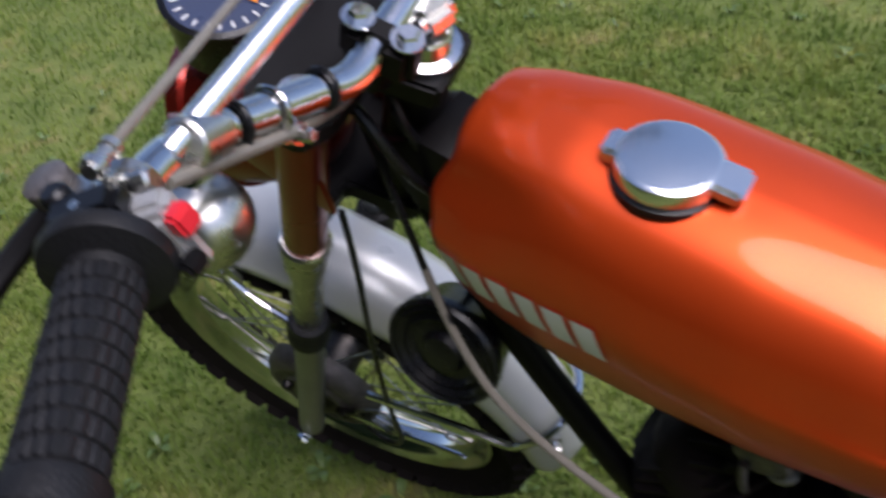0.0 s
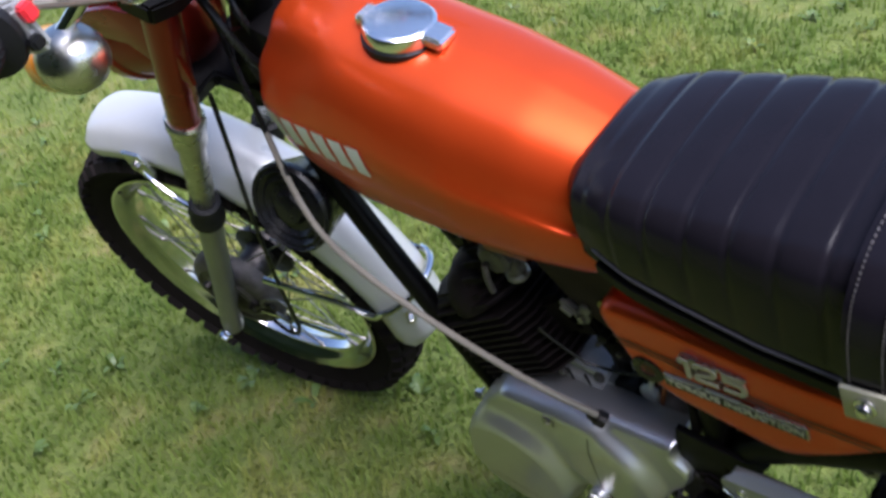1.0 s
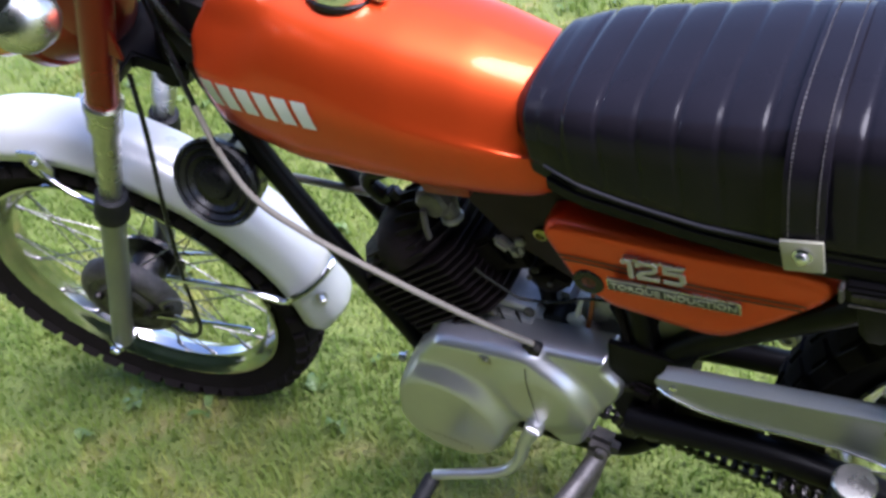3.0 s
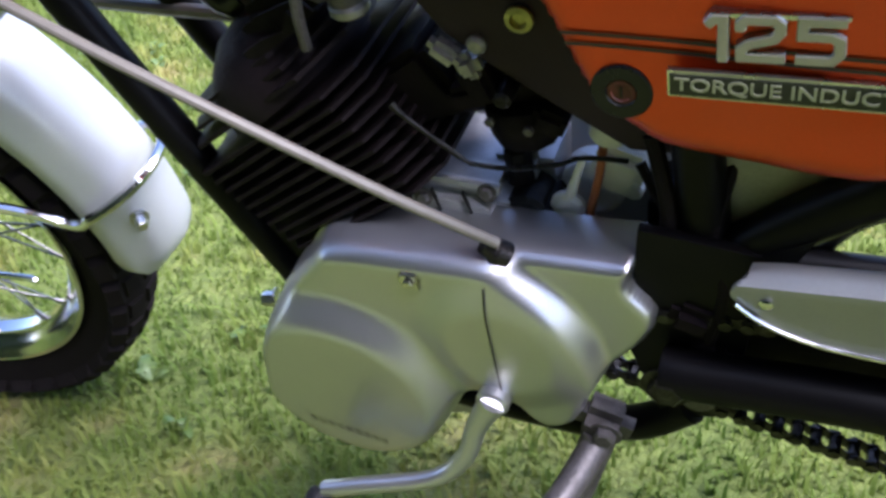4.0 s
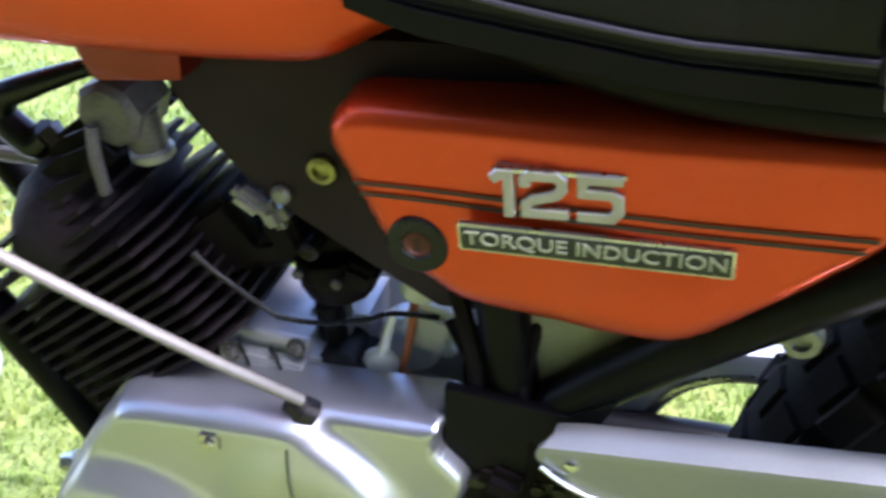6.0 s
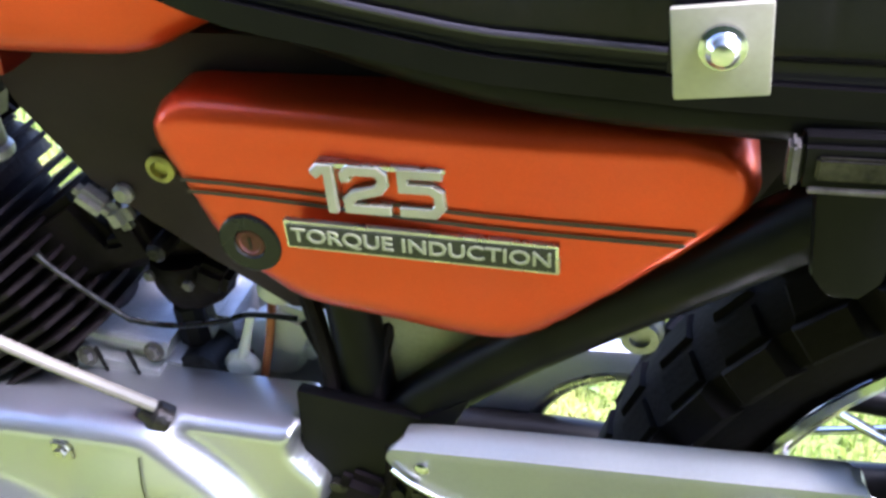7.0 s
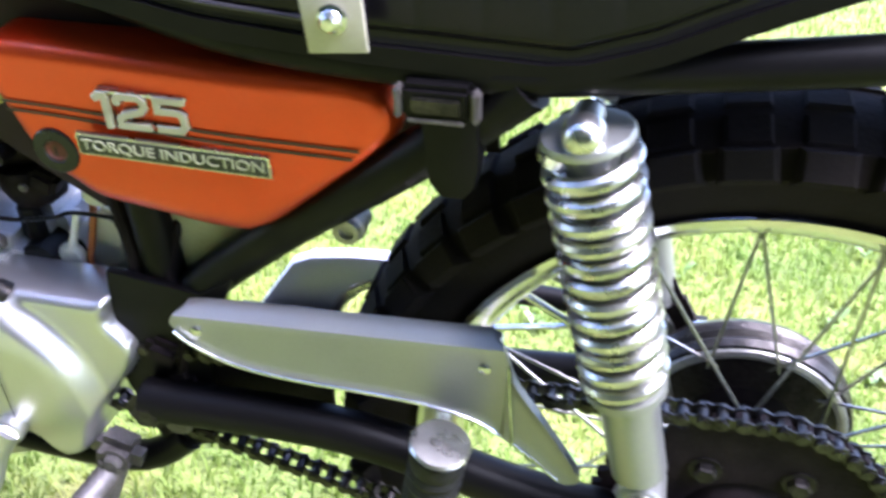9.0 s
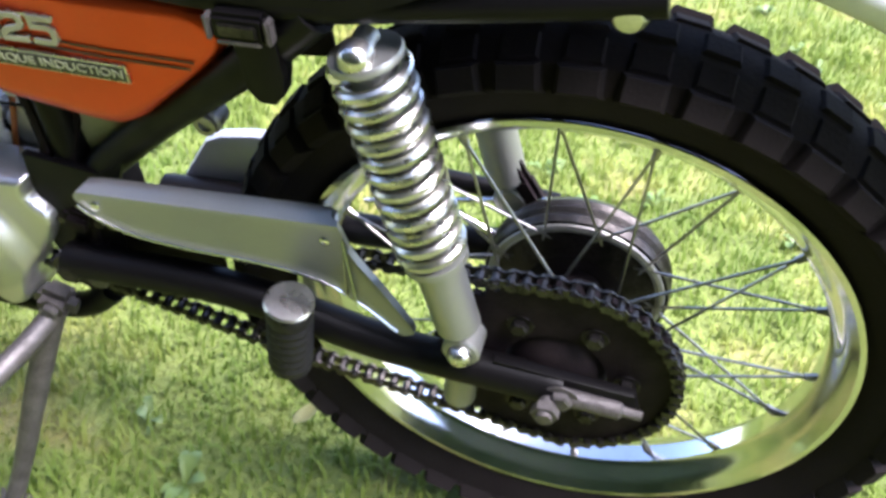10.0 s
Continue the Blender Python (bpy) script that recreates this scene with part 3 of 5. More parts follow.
# steering head, clamps
bm = bmesh.new()
rod(bm, fork_point(0.52, 0.052), fork_point(0.73, 0.052), 0.023, 24, 0.003)
part("steering_head", bm, BLACK, moto, m=STEER)
for z in (0.54, 0.715):
    bm = bmesh.new()
    prof = [(-0.104, -0.022), (-0.09, -0.036), (-0.06, -0.034), (0.06, -0.034), (0.09, -0.036), (0.104, -0.022), (0.104, 0.015), (0.08, 0.028), (0.035, 0.03), (0.028, 0.078), (-0.028, 0.078), (-0.035, 0.03), (-0.08, 0.028), (-0.104, 0.015)]
    if z < 0.6:
        prof = [(p[0] * 0.86, p[1] * (0.5 if p[1] < 0.05 else 1.0)) for p in prof]
    skin(bm, [[fork_point(z + dz, b, a) for a, b in prof] for dz in (0, 0.024)])
    bmesh.ops.recalc_face_normals(bm, faces=bm.faces)
    bmesh.ops.bevel(bm, geom=list(bm.edges), offset=0.003, segments=2, affect="EDGES")
    clamp = part("fork_clamp", bm, BLACK, moto, m=STEER)
    if z > 0.6:
        for a, b, r in ((-0.076, 0, 0.011), (0.076, 0, 0.011)):
            bm = bmesh.new()
            hexbolt(bm, fork_point(z + 0.024, b, a), UP, r, 0.01)
            part("cap_bolt", bm, CHROME, clamp, m=STEER)
        bm = bmesh.new()
        lathe(bm, [(0.026, 0.0), (0.026, 0.006), (0.02, 0.008), (0.018, 0.02), (0.016, 0.022)], fork_point(z + 0.024, 0.052), UP, 24)
        part("stem_nut", bm, CHROME, clamp, m=STEER)

bm = bmesh.new()
slab(bm, [(0.352, 0.835), (0.405, 0.850), (0.436, 0.838), (0.450, 0.735), (0.425, 0.690), (0.392, 0.690), (0.372, 0.745)], -0.030, 0.030, 0.006)
part("head_gusset", bm, BLACK, moto, "black gusset plates of the steering head")

# mudguard: an arched trough over the tyre
def trough(a0, a1, R, half, drop, steps=60, flare=0.0):
    rings = []
    sec = [(-1.0, -drop), (-1.04, -drop * 0.55), (-0.95, -drop * 0.2), (-0.7, 0.35 * drop), (-0.35, 0.62 * drop), (0, 0.7 * drop), (0.35, 0.62 * drop), (0.7, 0.35 * drop), (0.95, -drop * 0.2), (1.04, -drop * 0.55), (1.0, -drop)]
    sec = spline([V(a, b, 0) for a, b in sec], 4)
    for k in range(steps + 1):
        f = k / steps
        a = a0 + (a1 - a0) * f
        e = min(1.0, min(f, 1 - f) / 0.035)
        wide = half * (0.86 + 0.14 * math.sqrt(max(0, 1 - (1 - e) ** 2)))
        dr = math.sqrt(max(0.0, 1 - (1 - e) ** 2))
        outer = [((R + s.y * (0.4 + 0.6 * dr)), s.x * wide) for s in sec]
        innr = [((R + s.y * (0.4 + 0.6 * dr) - 0.003), s.x * wide * 0.965) for s in sec]
        rings.append([V(r * math.cos(a), y, r * math.sin(a)) for r, y in outer + innr[::-1]])
    return rings


bm = bmesh.new()
skin(bm, trough(radians(99), radians(-7), 0.350, 0.053, 0.029))
bmesh.ops.recalc_face_normals(bm, faces=bm.faces)
mud = part("front_mudguard", bm, FENDER, moto, "silver painted front mudguard", m=STEER @ Matrix.Translation(FRONT))

# chrome stays of the mudguard
bm = bmesh.new()
for side in (-1, 1):
    s = side
    tube(bm, [(0.02, s * 0.062, -0.02), (0.12, s * 0.066, -0.02), (0.215, s * 0.068, -0.025), (0.232, s * 0.068, -0.03)], 0.0035, 8)
WHEEL = STEER @ Matrix.Translation(FRONT)
arc = []
for k in range(13):
    a = math.pi * k / 12
    arc.append(V(0.318 + 0.066 * math.sin(a), -0.0635 * math.cos(a), 0.048 + 0.022 * math.sin(a)))
tube(bm, [V(0.15, -0.072, 0.10), V(0.27, -0.068, 0.074)] + arc + [V(0.27, 0.068, 0.074), V(0.15, 0.072, 0.10)], 0.0052, 8, 3)
part("rear_stay", bm, CHROME, mud, "bright wire mudguard stay", m=WHEEL)
for side in (-1, 1):
    bm = bmesh.new()
    tube(bm, [(0.066, side * 0.060, 0.335), (0.072, side * 0.066, 0.306), (0.10, side * 0.070, 0.275), (0.15, side * 0.076, 0.252)], 0.0042, 8)
    part("front_stay", bm, CHROME, mud, m=WHEEL)
bm = bmesh.new()
slab(bm, [(0.050, 0.350), (0.082, 0.346), (0.088, 0.312), (0.078, 0.298), (0.060, 0.300), (0.052, 0.318)], -0.066, -0.060, 0.002)
hexbolt(bm, (0.068, -0.066, 0.328), (0, -1, 0), 0.007, 0.006)
part("stay_bracket", bm, DULL_CHROME, mud, m=WHEEL)
bm = bmesh.new()
hexbolt(bm, (0.362, -0.036, 0.030), (0.6, -0.8, 0), 0.006, 0.016)
part("stay_bolt", bm, DULL_CHROME, mud, m=WHEEL)

bm = bmesh.new()
ring = [V(0.115 + 0.028 * math.cos(a), -0.070 + 0.004 * math.sin(2 * a), 0.010 + 0.028 * math.sin(a)) for a in np.linspace(-2.4, 3.2, 20)]
tube(bm, ring, 0.0022, 8, 0)
part("cable_loop", bm, SPOKE, front_wheel)
for p, r in ((V(0.0, -0.066, 0.0), 0.020), (V(0.045, -0.064, -0.012), 0.010), (V(-0.03, -0.064, 0.03), 0.008)):
    bm = bmesh.new()
    lathe(bm, [(r, 0.0), (r, 0.006), (r * 0.7, 0.010), (r * 0.3, 0.011)], p, (0, -1, 0), 24)
    part("hub_boss", bm, GREASE, front_wheel)

# ---- handlebar, levers, indicators, instruments ----
BAR = [(0.425, -0.03, 0.955), (0.425, -0.072, 0.957), (0.422, -0.10, 0.972), (0.42, -0.14, 0.995), (0.422, -0.185, 1.022), (0.435, -0.225, 1.038), (0.458, -0.27, 1.044), (0.485, -0.31, 1.047), (0.515, -0.36, 1.048)]
full = [V(p[0], p[1], p[2]) for p in BAR[::-1]] + [V(p[0], -p[1], p[2]) for p in BAR]
bm = bmesh.new()
tube(bm, full, 0.0112, 16, 6)
bars = part("handlebar", bm, CHROME, moto, "chrome handlebar with cross brace", m=STEER)
bm = bmesh.new()
tube(bm, [(0.43, -0.20, 1.033), (0.432, -0.08, 1.027), (0.432, 0.08, 1.027), (0.43, 0.20, 1.033)], 0.0075, 14, 0)
part("cross_brace", bm, CAP_METAL, bars, m=STEER)
for side in (-1, 1):
    e, i = V(0.517, side * 0.362, 1.048), V(0.4566, side * 0.2658, 1.0436)
    d = (e - i).normalized()
    bm = bmesh.new()
    prof = [(0.030, 0.0), (0.031, 0.004), (0.0295, 0.009), (0.0175, 0.012), (0.0172, 0.015)]
    for k in range(9):
        h0 = 0.0165 + 0.0104 * k
        prof += [(0.0166, h0), (0.0182, h0 + 0.0012), (0.0184, h0 + 0.0050), (0.0181, h0 + 0.0092), (0.0166, h0 + 0.0100)]
    prof += [(0.0170, 0.1115), (0.0215, 0.1130), (0.0225, 0.1180), (0.0222, 0.1270), (0.0185, 0.1310)]
    u = d.orthogonal().normalized()
    w = d.cross(u)
    rings = []
    for n_, (r, h0) in enumerate(prof):
        band = 0.0179 < r < 0.0186
        shift = 0.5 * (((n_ - 5) // 5) % 2)
        ring = []
        for j in range(88):
            a = 2 * math.pi * j / 88
            q = r + (0.0007 * math.cos(22 * a + 2 * math.pi * shift) if band else 0.0)
            ring.append(i + d * h0 + q * (math.cos(a) * u + math.sin(a) * w))
        rings.append(ring)
    skin(bm, rings)
    bmesh.ops.recalc_face_normals(bm, faces=bm.faces)
    part("grip", bm, GRIP, bars, "black ribbed rubber handgrip", m=STEER)
    c = i - d * 0.030
    bm = bmesh.new()
    rod(bm, i - d * 0.016, i - d * 0.050, 0.0165, 20, 0.003)
    block(bm, c + V(-0.016, 0, 0.004), (0.030, 0.022, 0.020), Matrix.Rotation(radians(side * 30), 4, "Z"), 0.006)
    rod(bm, c + V(0.002, 0, 0.014), c + V(0.022, side * -0.012, 0.012), 0.0065, 14, 0.002)
    perch = part("lever_perch", bm, DULL_CHROME, moto, "cast alloy lever perch", m=STEER)
    bm = bmesh.new()
    lathe(bm, [(0.010, -0.014), (0.012, -0.012), (0.012, -0.002), (0.009, 0.0), (0.009, 0.002), (0.012, 0.004), (0.012, 0.014), (0.009, 0.016)], c + V(-0.034, side * 0.004, 0.006), (0, 0, 1), 20)
    part("pivot", bm, STEEL, perch, m=STEER)
    bm = bmesh.new()
    tube(bm, [c + V(-0.034, side * 0.006, 0.006), c + V(-0.045, side * 0.05, 0.0), c + V(-0.030, side * 0.12, -0.004), c + V(-0.005, side * 0.17, -0.006)], [0.008, 0.0065, 0.006, 0.009], 10)
    part("lever", bm, BLACK, perch, "black control lever", m=STEER)
    bm = bmesh.new()
    lathe(bm, [(0.017, 0.0), (0.0205, 0.002), (0.0205, 0.014), (0.017, 0.016)], i, -d, 24)
    block(bm, i - d * 0.010 + V(0.002, 0, 0.020), (0.036, 0.020, 0.016), Matrix.Rotation(radians(-side * 32), 4, "Z"), 0.004)
    rod(bm, i - d * 0.012 + V(-0.016, 0, 0.018), i - d * 0.012 + V(-0.016, 0, 0.030), 0.007, 14, 0.002)
    part("switch_housing", bm, PLASTIC, perch, m=STEER)
    bm = bmesh.new()
    hexbolt(bm, i - d * 0.008 + V(0.0, 0, 0.025), (0, 0, 1), 0.0035, 0.003, False)
    part("switch_screw", bm, DULL_CHROME, perch, m=STEER)
    bm = bmesh.new()
    block(bm, V(0.4755, side * 0.2475, 1.036), (0.020, 0.013, 0.040), Matrix.Rotation(radians(-side * 32), 4, "Z"), 0.004)
    block(bm, V(0.470, side * 0.243, 1.050), (0.024, 0.016, 0.016), Matrix.Rotation(radians(-side * 32), 4, "Z"), 0.004)
    part("switch_plate", bm, CASE, perch, "pale cast switch plate", m=STEER)
    bm = bmesh.new()
    block(bm, V(0.4865, side * 0.2420, 1.047), (0.010, 0.012, 0.014), bevel=0.002)
    part("switch_button", bm, RED, perch, "red switch button", m=STEER)
    bm = bmesh.new()
    block(bm, V(0.4865, side * 0.2520, 1.028), (0.009, 0.012, 0.010), bevel=0.002)
    part("horn_button", bm, PLASTIC, perch, m=STEER)
    # indicator, seen from behind: chrome cup with an amber lens in front
    o = V(0.378, side * 0.187, 0.950)
    bm = bmesh.new()
    lathe(bm, [(0.001, 0.032), (0.011, 0.030), (0.021, 0.024), (0.028, 0.014), (0.0315, 0.0), (0.030, -0.012), (0.029, -0.014)], o, (1, -0.1, 0.15), 36)
    ind = part("indicator", bm, DULL_CHROME, moto, "chrome indicator with amber lens", m=STEER)
    bm = bmesh.new()
    lathe(bm, [(0.029, -0.013), (0.030, -0.034), (0.024, -0.048), (0.003, -0.053)], o, (1, -0.1, 0.15), 36)
    part("lens", bm, AMBER, ind, "amber lens", m=STEER)
    bm = bmesh.new()
    rod(bm, o + V(-0.0, 0, 0.02), V(0.415, side * 0.15, 0.998), 0.007, 12)
    part("stalk", bm, CHROME, ind, m=STEER)

for side in (-1, 1):
    bm = bmesh.new()
    c = V(0.424, side * 0.038, 0.950)
    block(bm, c, (0.052, 0.024, 0.036), Matrix.Rotation(radians(31), 4, "Y"), 0.006)
    rod(bm, c - UP * 0.035 - BACK * 0.004, c, 0.013, 16)
    cl = part("bar_clamp", bm, BLACK, moto, m=STEER)
    for dx in (-0.017, 0.017):
        bm = bmesh.new()
        hexbolt(bm, c + BACK * dx + UP * 0.018, UP, 0.0075, 0.008)
        part("clamp_bolt", bm, CHROME, cl, m=STEER)

# loops and clips round the left bar, and a block over the stem
for p, r, mat in ((V(0.421, -0.155, 1.004), 0.0125, PLASTIC), (V(0.4205, -0.13, 0.989), 0.0128, CHROME), (V(0.4235, -0.095, 0.970), 0.0122, PLASTIC)):
    bm = bmesh.new()
    torus(bm, p, (0, 1, -0.55), r, 0.0022, 24)
    part("cable_clip", bm, mat, bars, m=STEER)
bm = bmesh.new()
block(bm, V(0.415, -0.128, 0.968), (0.018, 0.014, 0.014), bevel=0.004)
hexbolt(bm, V(0.425, -0.128, 0.968), (1, 0, 0), 0.005, 0.012)
part("mirror_clamp", bm, CHROME, bars, m=STEER)
bm = bmesh.new()
rod(bm, V(0.432, -0.192, 1.030), V(0.426, -0.168, 1.016), 0.0145, 20, 0.002)
part("brace_collar", bm, DULL_CHROME, bars, m=STEER)
bm = bmesh.new()
tube(bm, [(0.44, -0.215, 1.03), (0.43, -0.17, 0.998), (0.425, -0.13, 0.972), (0.41, -0.08, 0.94), (0.39, -0.05, 0.92)], 0.004, 8)
part("switch_cable", bm, SLEEVE, bars, m=STEER)
bm = bmesh.new()
block(bm, V(0.424, 0.012, 0.945), (0.055, 0.026, 0.020), Matrix.Rotation(radians(-30), 4, "Z") @ Matrix.Rotation(radians(20), 4, "Y"), 0.005)
hexbolt(bm, V(0.432, 0.008, 0.956), UP, 0.005, 0.004, False)
part("stem_block", bm, DULL_CHROME, moto, "silver block on the steering stem", m=STEER)

# wiring and cables gathered round the steering head
for pts in ([(0.29, 0.02, 0.90), (0.335, -0.02, 0.912), (0.372, -0.040, 0.88), (0.388, -0.045, 0.83), (0.392, -0.03, 0.78)], [(0.28, 0.04, 0.91), (0.33, 0.03, 0.93), (0.375, 0.0, 0.915), (0.395, -0.03, 0.865), (0.398, -0.02, 0.80)]):
    bm = bmesh.new()
    tube(bm, pts, 0.0048, 10)
    part("wiring_loom", bm, PLASTIC, moto, m=STEER)

# headlamp shell and instrument
bm = bmesh.new()
lathe(bm, [(0.006, 0.065), (0.034, 0.058), (0.058, 0.038), (0.068, 0.01), (0.071, -0.03), (0.075, -0.034), (0.075, -0.05)], (0.235, 0, 0.845), (1, 0, 0.1), 40)
lamp = part("headlamp", bm, DEEP_RED, moto, "dark red headlamp shell", m=STEER)
bm = bmesh.new()
lathe(bm, [(0.075, -0.05), (0.055, -0.064), (0.003, -0.070)], (0.235, 0, 0.845), (1, 0, 0.1), 40)
part("lamp_glass", bm, CHROME, lamp, m=STEER)
for side in (-1, 1):
    bm = bmesh.new()
    slab(bm, [(0.355, 0.905), (0.335, 0.815), (0.308, 0.840), (0.280, 0.872), (0.225, 0.885), (0.225, 0.912), (0.29, 0.918)], side * 0.082 - 0.003, side * 0.082 + 0.003, 0.002)
    part("lamp_bracket", bm, DEEP_RED, lamp, m=STEER)
bm = bmesh.new()
lathe(bm, [(0.03, -0.05), (0.044, -0.042), (0.046, 0.0), (0.048, 0.006), (0.044, 0.008), (0.043, 0.004), (0.002, 0.004)], (0.258, 0.0, 0.958), (0.42, 0, 0.9), 36)
gauge = part("speedometer", bm, PLASTIC, moto, "round black speedometer", m=STEER)
bm = bmesh.new()
lathe(bm, [(0.042, 0.0045), (0.002, 0.0047)], (0.258, 0.0, 0.958), (0.42, 0, 0.9), 36)
part("dial", bm, DIAL, gauge, "dark dial with white marks and orange needle", m=STEER)
GAUGE = look((0, 0, 0), (-0.42, 0, -0.9)).to_3x3().to_4x4()
bm = bmesh.new()
for k in range(24):
    a = 2 * math.pi * k / 24
    block(bm, V(0.036 * math.cos(a), 0.036 * math.sin(a), 0.0055), (0.006, 0.0012, 0.0006), Matrix.Rotation(a, 4, "Z"), 0)
part("dial_marks", bm, WHITE, gauge, m=STEER @ Matrix.Translation((0.258, 0.0, 0.958)) @ GAUGE)
bm = bmesh.new()
block(bm, V(0.0, -0.014, 0.0065), (0.0018, 0.032, 0.0008), None, 0)
part("needle", bm, AMBER, gauge, m=STEER @ Matrix.Translation((0.258, 0.0, 0.958)) @ GAUGE)

# ---- tank ----
TANK_Y = 0.012
TANK = [
    (0.439, 0.852, 0.738, 0.050), (0.442, 0.866, 0.716, 0.066), (0.450, 0.8720, 0.704, 0.075), (0.48, 0.8725, 0.695, 0.083), (0.53, 0.866, 0.688, 0.089),
    (0.59, 0.848, 0.684, 0.093), (0.66, 0.828, 0.680, 0.094), (0.73, 0.806, 0.675, 0.088), (0.79, 0.782, 0.672, 0.078), (0.84, 0.765, 0.676, 0.058),
]


def tank_section(x):
    zt, zb, hw = station(TANK, x)
    zb -= 0.014 * ease(0.46, 0.54, x) * (1 - ease(0.77, 0.83, x))
    h = zt - zb
    k = 1 - ease(0.47, 0.565, x)
    half = [(0.0, zt), (0.30, zt - 0.003), (0.58 - 0.02 * k, zt - 0.012 - 0.002 * k), (0.80 - 0.10 * k, zt - 0.032 - 0.010 * k), (0.94 - 0.04 * k, zt - 0.065 - 0.008 * k), (1.0, zb + 0.46 * h), (0.965, zb + 0.22 * h), (0.89, zb + 0.055 * h), (0.74, zb), (0.4, zb + 0.002), (0.0, zb + 0.004)]
    s = spline([V(-a * hw, z, 0) for a, z in half], 5)
    fwd = 0.032 * (1 - ease(0.44, 0.60, x))
    back = [fwd * ease(0.01, 0.06, zt - q.y) for q in s]
    return [V(x - g, TANK_Y + q.x, q.y) for q, g in zip(s, back)] + [V(x - g, TANK_Y - q.x, q.y) for q, g in list(zip(s, back))[-2:0:-1]]


bm = bmesh.new()
xs = [0.439, 0.4405, 0.442, 0.446, 0.450, 0.457] + [float(v) for v in np.linspace(0.465, 0.84, 46)]
skin(bm, [tank_section(x) for x in xs])
bmesh.ops.recalc_face_normals(bm, faces=bm.faces)
bmesh.ops.smooth_vert(bm, verts=[v for v in bm.verts if v.co.x > 0.45], factor=0.5, use_axis_x=False, use_axis_y=True, use_axis_z=True)
tank = part("fuel_tank", bm, ORANGE, moto, "glossy candy orange fuel tank", sharp=60)

bm = bmesh.new()
slab(bm, [(0.645, 0.675), (0.712, 0.675), (0.708, 0.648), (0.655, 0.646)], -0.058, -0.010, 0.004)
part("tap_boss", bm, DEEP_RED, tank)

# filler cap: polished plate with hinge and latch
CAP = Matrix.Translation((0.592, 0.002, 0.850)) @ Matrix.Rotation(radians(-7), 4, "X") @ Matrix.Rotation(radians(14), 4, "Y") @ Matrix.Rotation(radians(8), 4, "Z") @ Matrix.Scale(0.93, 4)
bm = bmesh.new()
lathe(bm, [(0.033, -0.016), (0.0365, -0.006), (0.037, 0.004), (0.0358, 0.0085), (0.0335, 0.0102), (0.0320, 0.0106), (0.002, 0.0108)], (0, 0, 0), (0, 0, 1), 40)
block(bm, V(-0.037, 0, 0.002), (0.016, 0.026, 0.014), bevel=0.003)
cap = part("filler_cap", bm, CAP_METAL, tank, "bright chromed hinged filler cap", m=CAP)
# black ring round the cap's base, also standing in for the shadow beneath
bm = bmesh.new()
lathe(bm, [(0.034, -0.014), (0.0385, -0.012), (0.0388, -0.006), (0.035, -0.005)], (0, 0, 0), (0, 0, 1), 40)
part("cap_base_ring", bm, PLASTIC, cap, m=CAP)
bm = bmesh.new()
block(bm, V(0.042, 0, 0.003), (0.024, 0.030, 0.012), Matrix.Rotation(radians(8), 4, "Y"), 0.003)
part("cap_latch", bm, CAP_METAL, cap, m=CAP)

# tank lettering: six plain white shapes, slanting with the tank
for k in range(6):
    f = k / 5
    x = 0.4325 + 0.0246 * k
    bm = bmesh.new()
    rows_ = []
    for z in (0.779 - 0.009 * f, 0.768 - 0.009 * f, 0.757 - 0.009 * f, 0.746 - 0.009 * f):
        rows_.append([V(x + dx + 0.004 * (0.786 - z) / 0.04, 0, z - 0.05 * dx) for dx in (-0.0092, 0.0, 0.0092)])
    for r in rows_:
        for p in r:
            sec = tank_section(p.x + 0.032 * (1 - ease(0.415, 0.57, p.x)))
            left = [q for q in sec if q.y < -0.01 and 0.70 < q.z < 0.86]
            zz = sorted(left, key=lambda q: q.z)
            p.y = float(np.interp(p.z, [q.z for q in zz], [q.y for q in zz])) - 0.0016
    skin(bm, rows_, False, False)
    bmesh.ops.recalc_face_normals(bm, faces=bm.faces)
    if sum(q.normal.y for q in bm.faces) > 0:
        bmesh.ops.reverse_faces(bm, faces=bm.faces)
    part("badge_shape", bm, WHITE, tank, "white lettering shape")

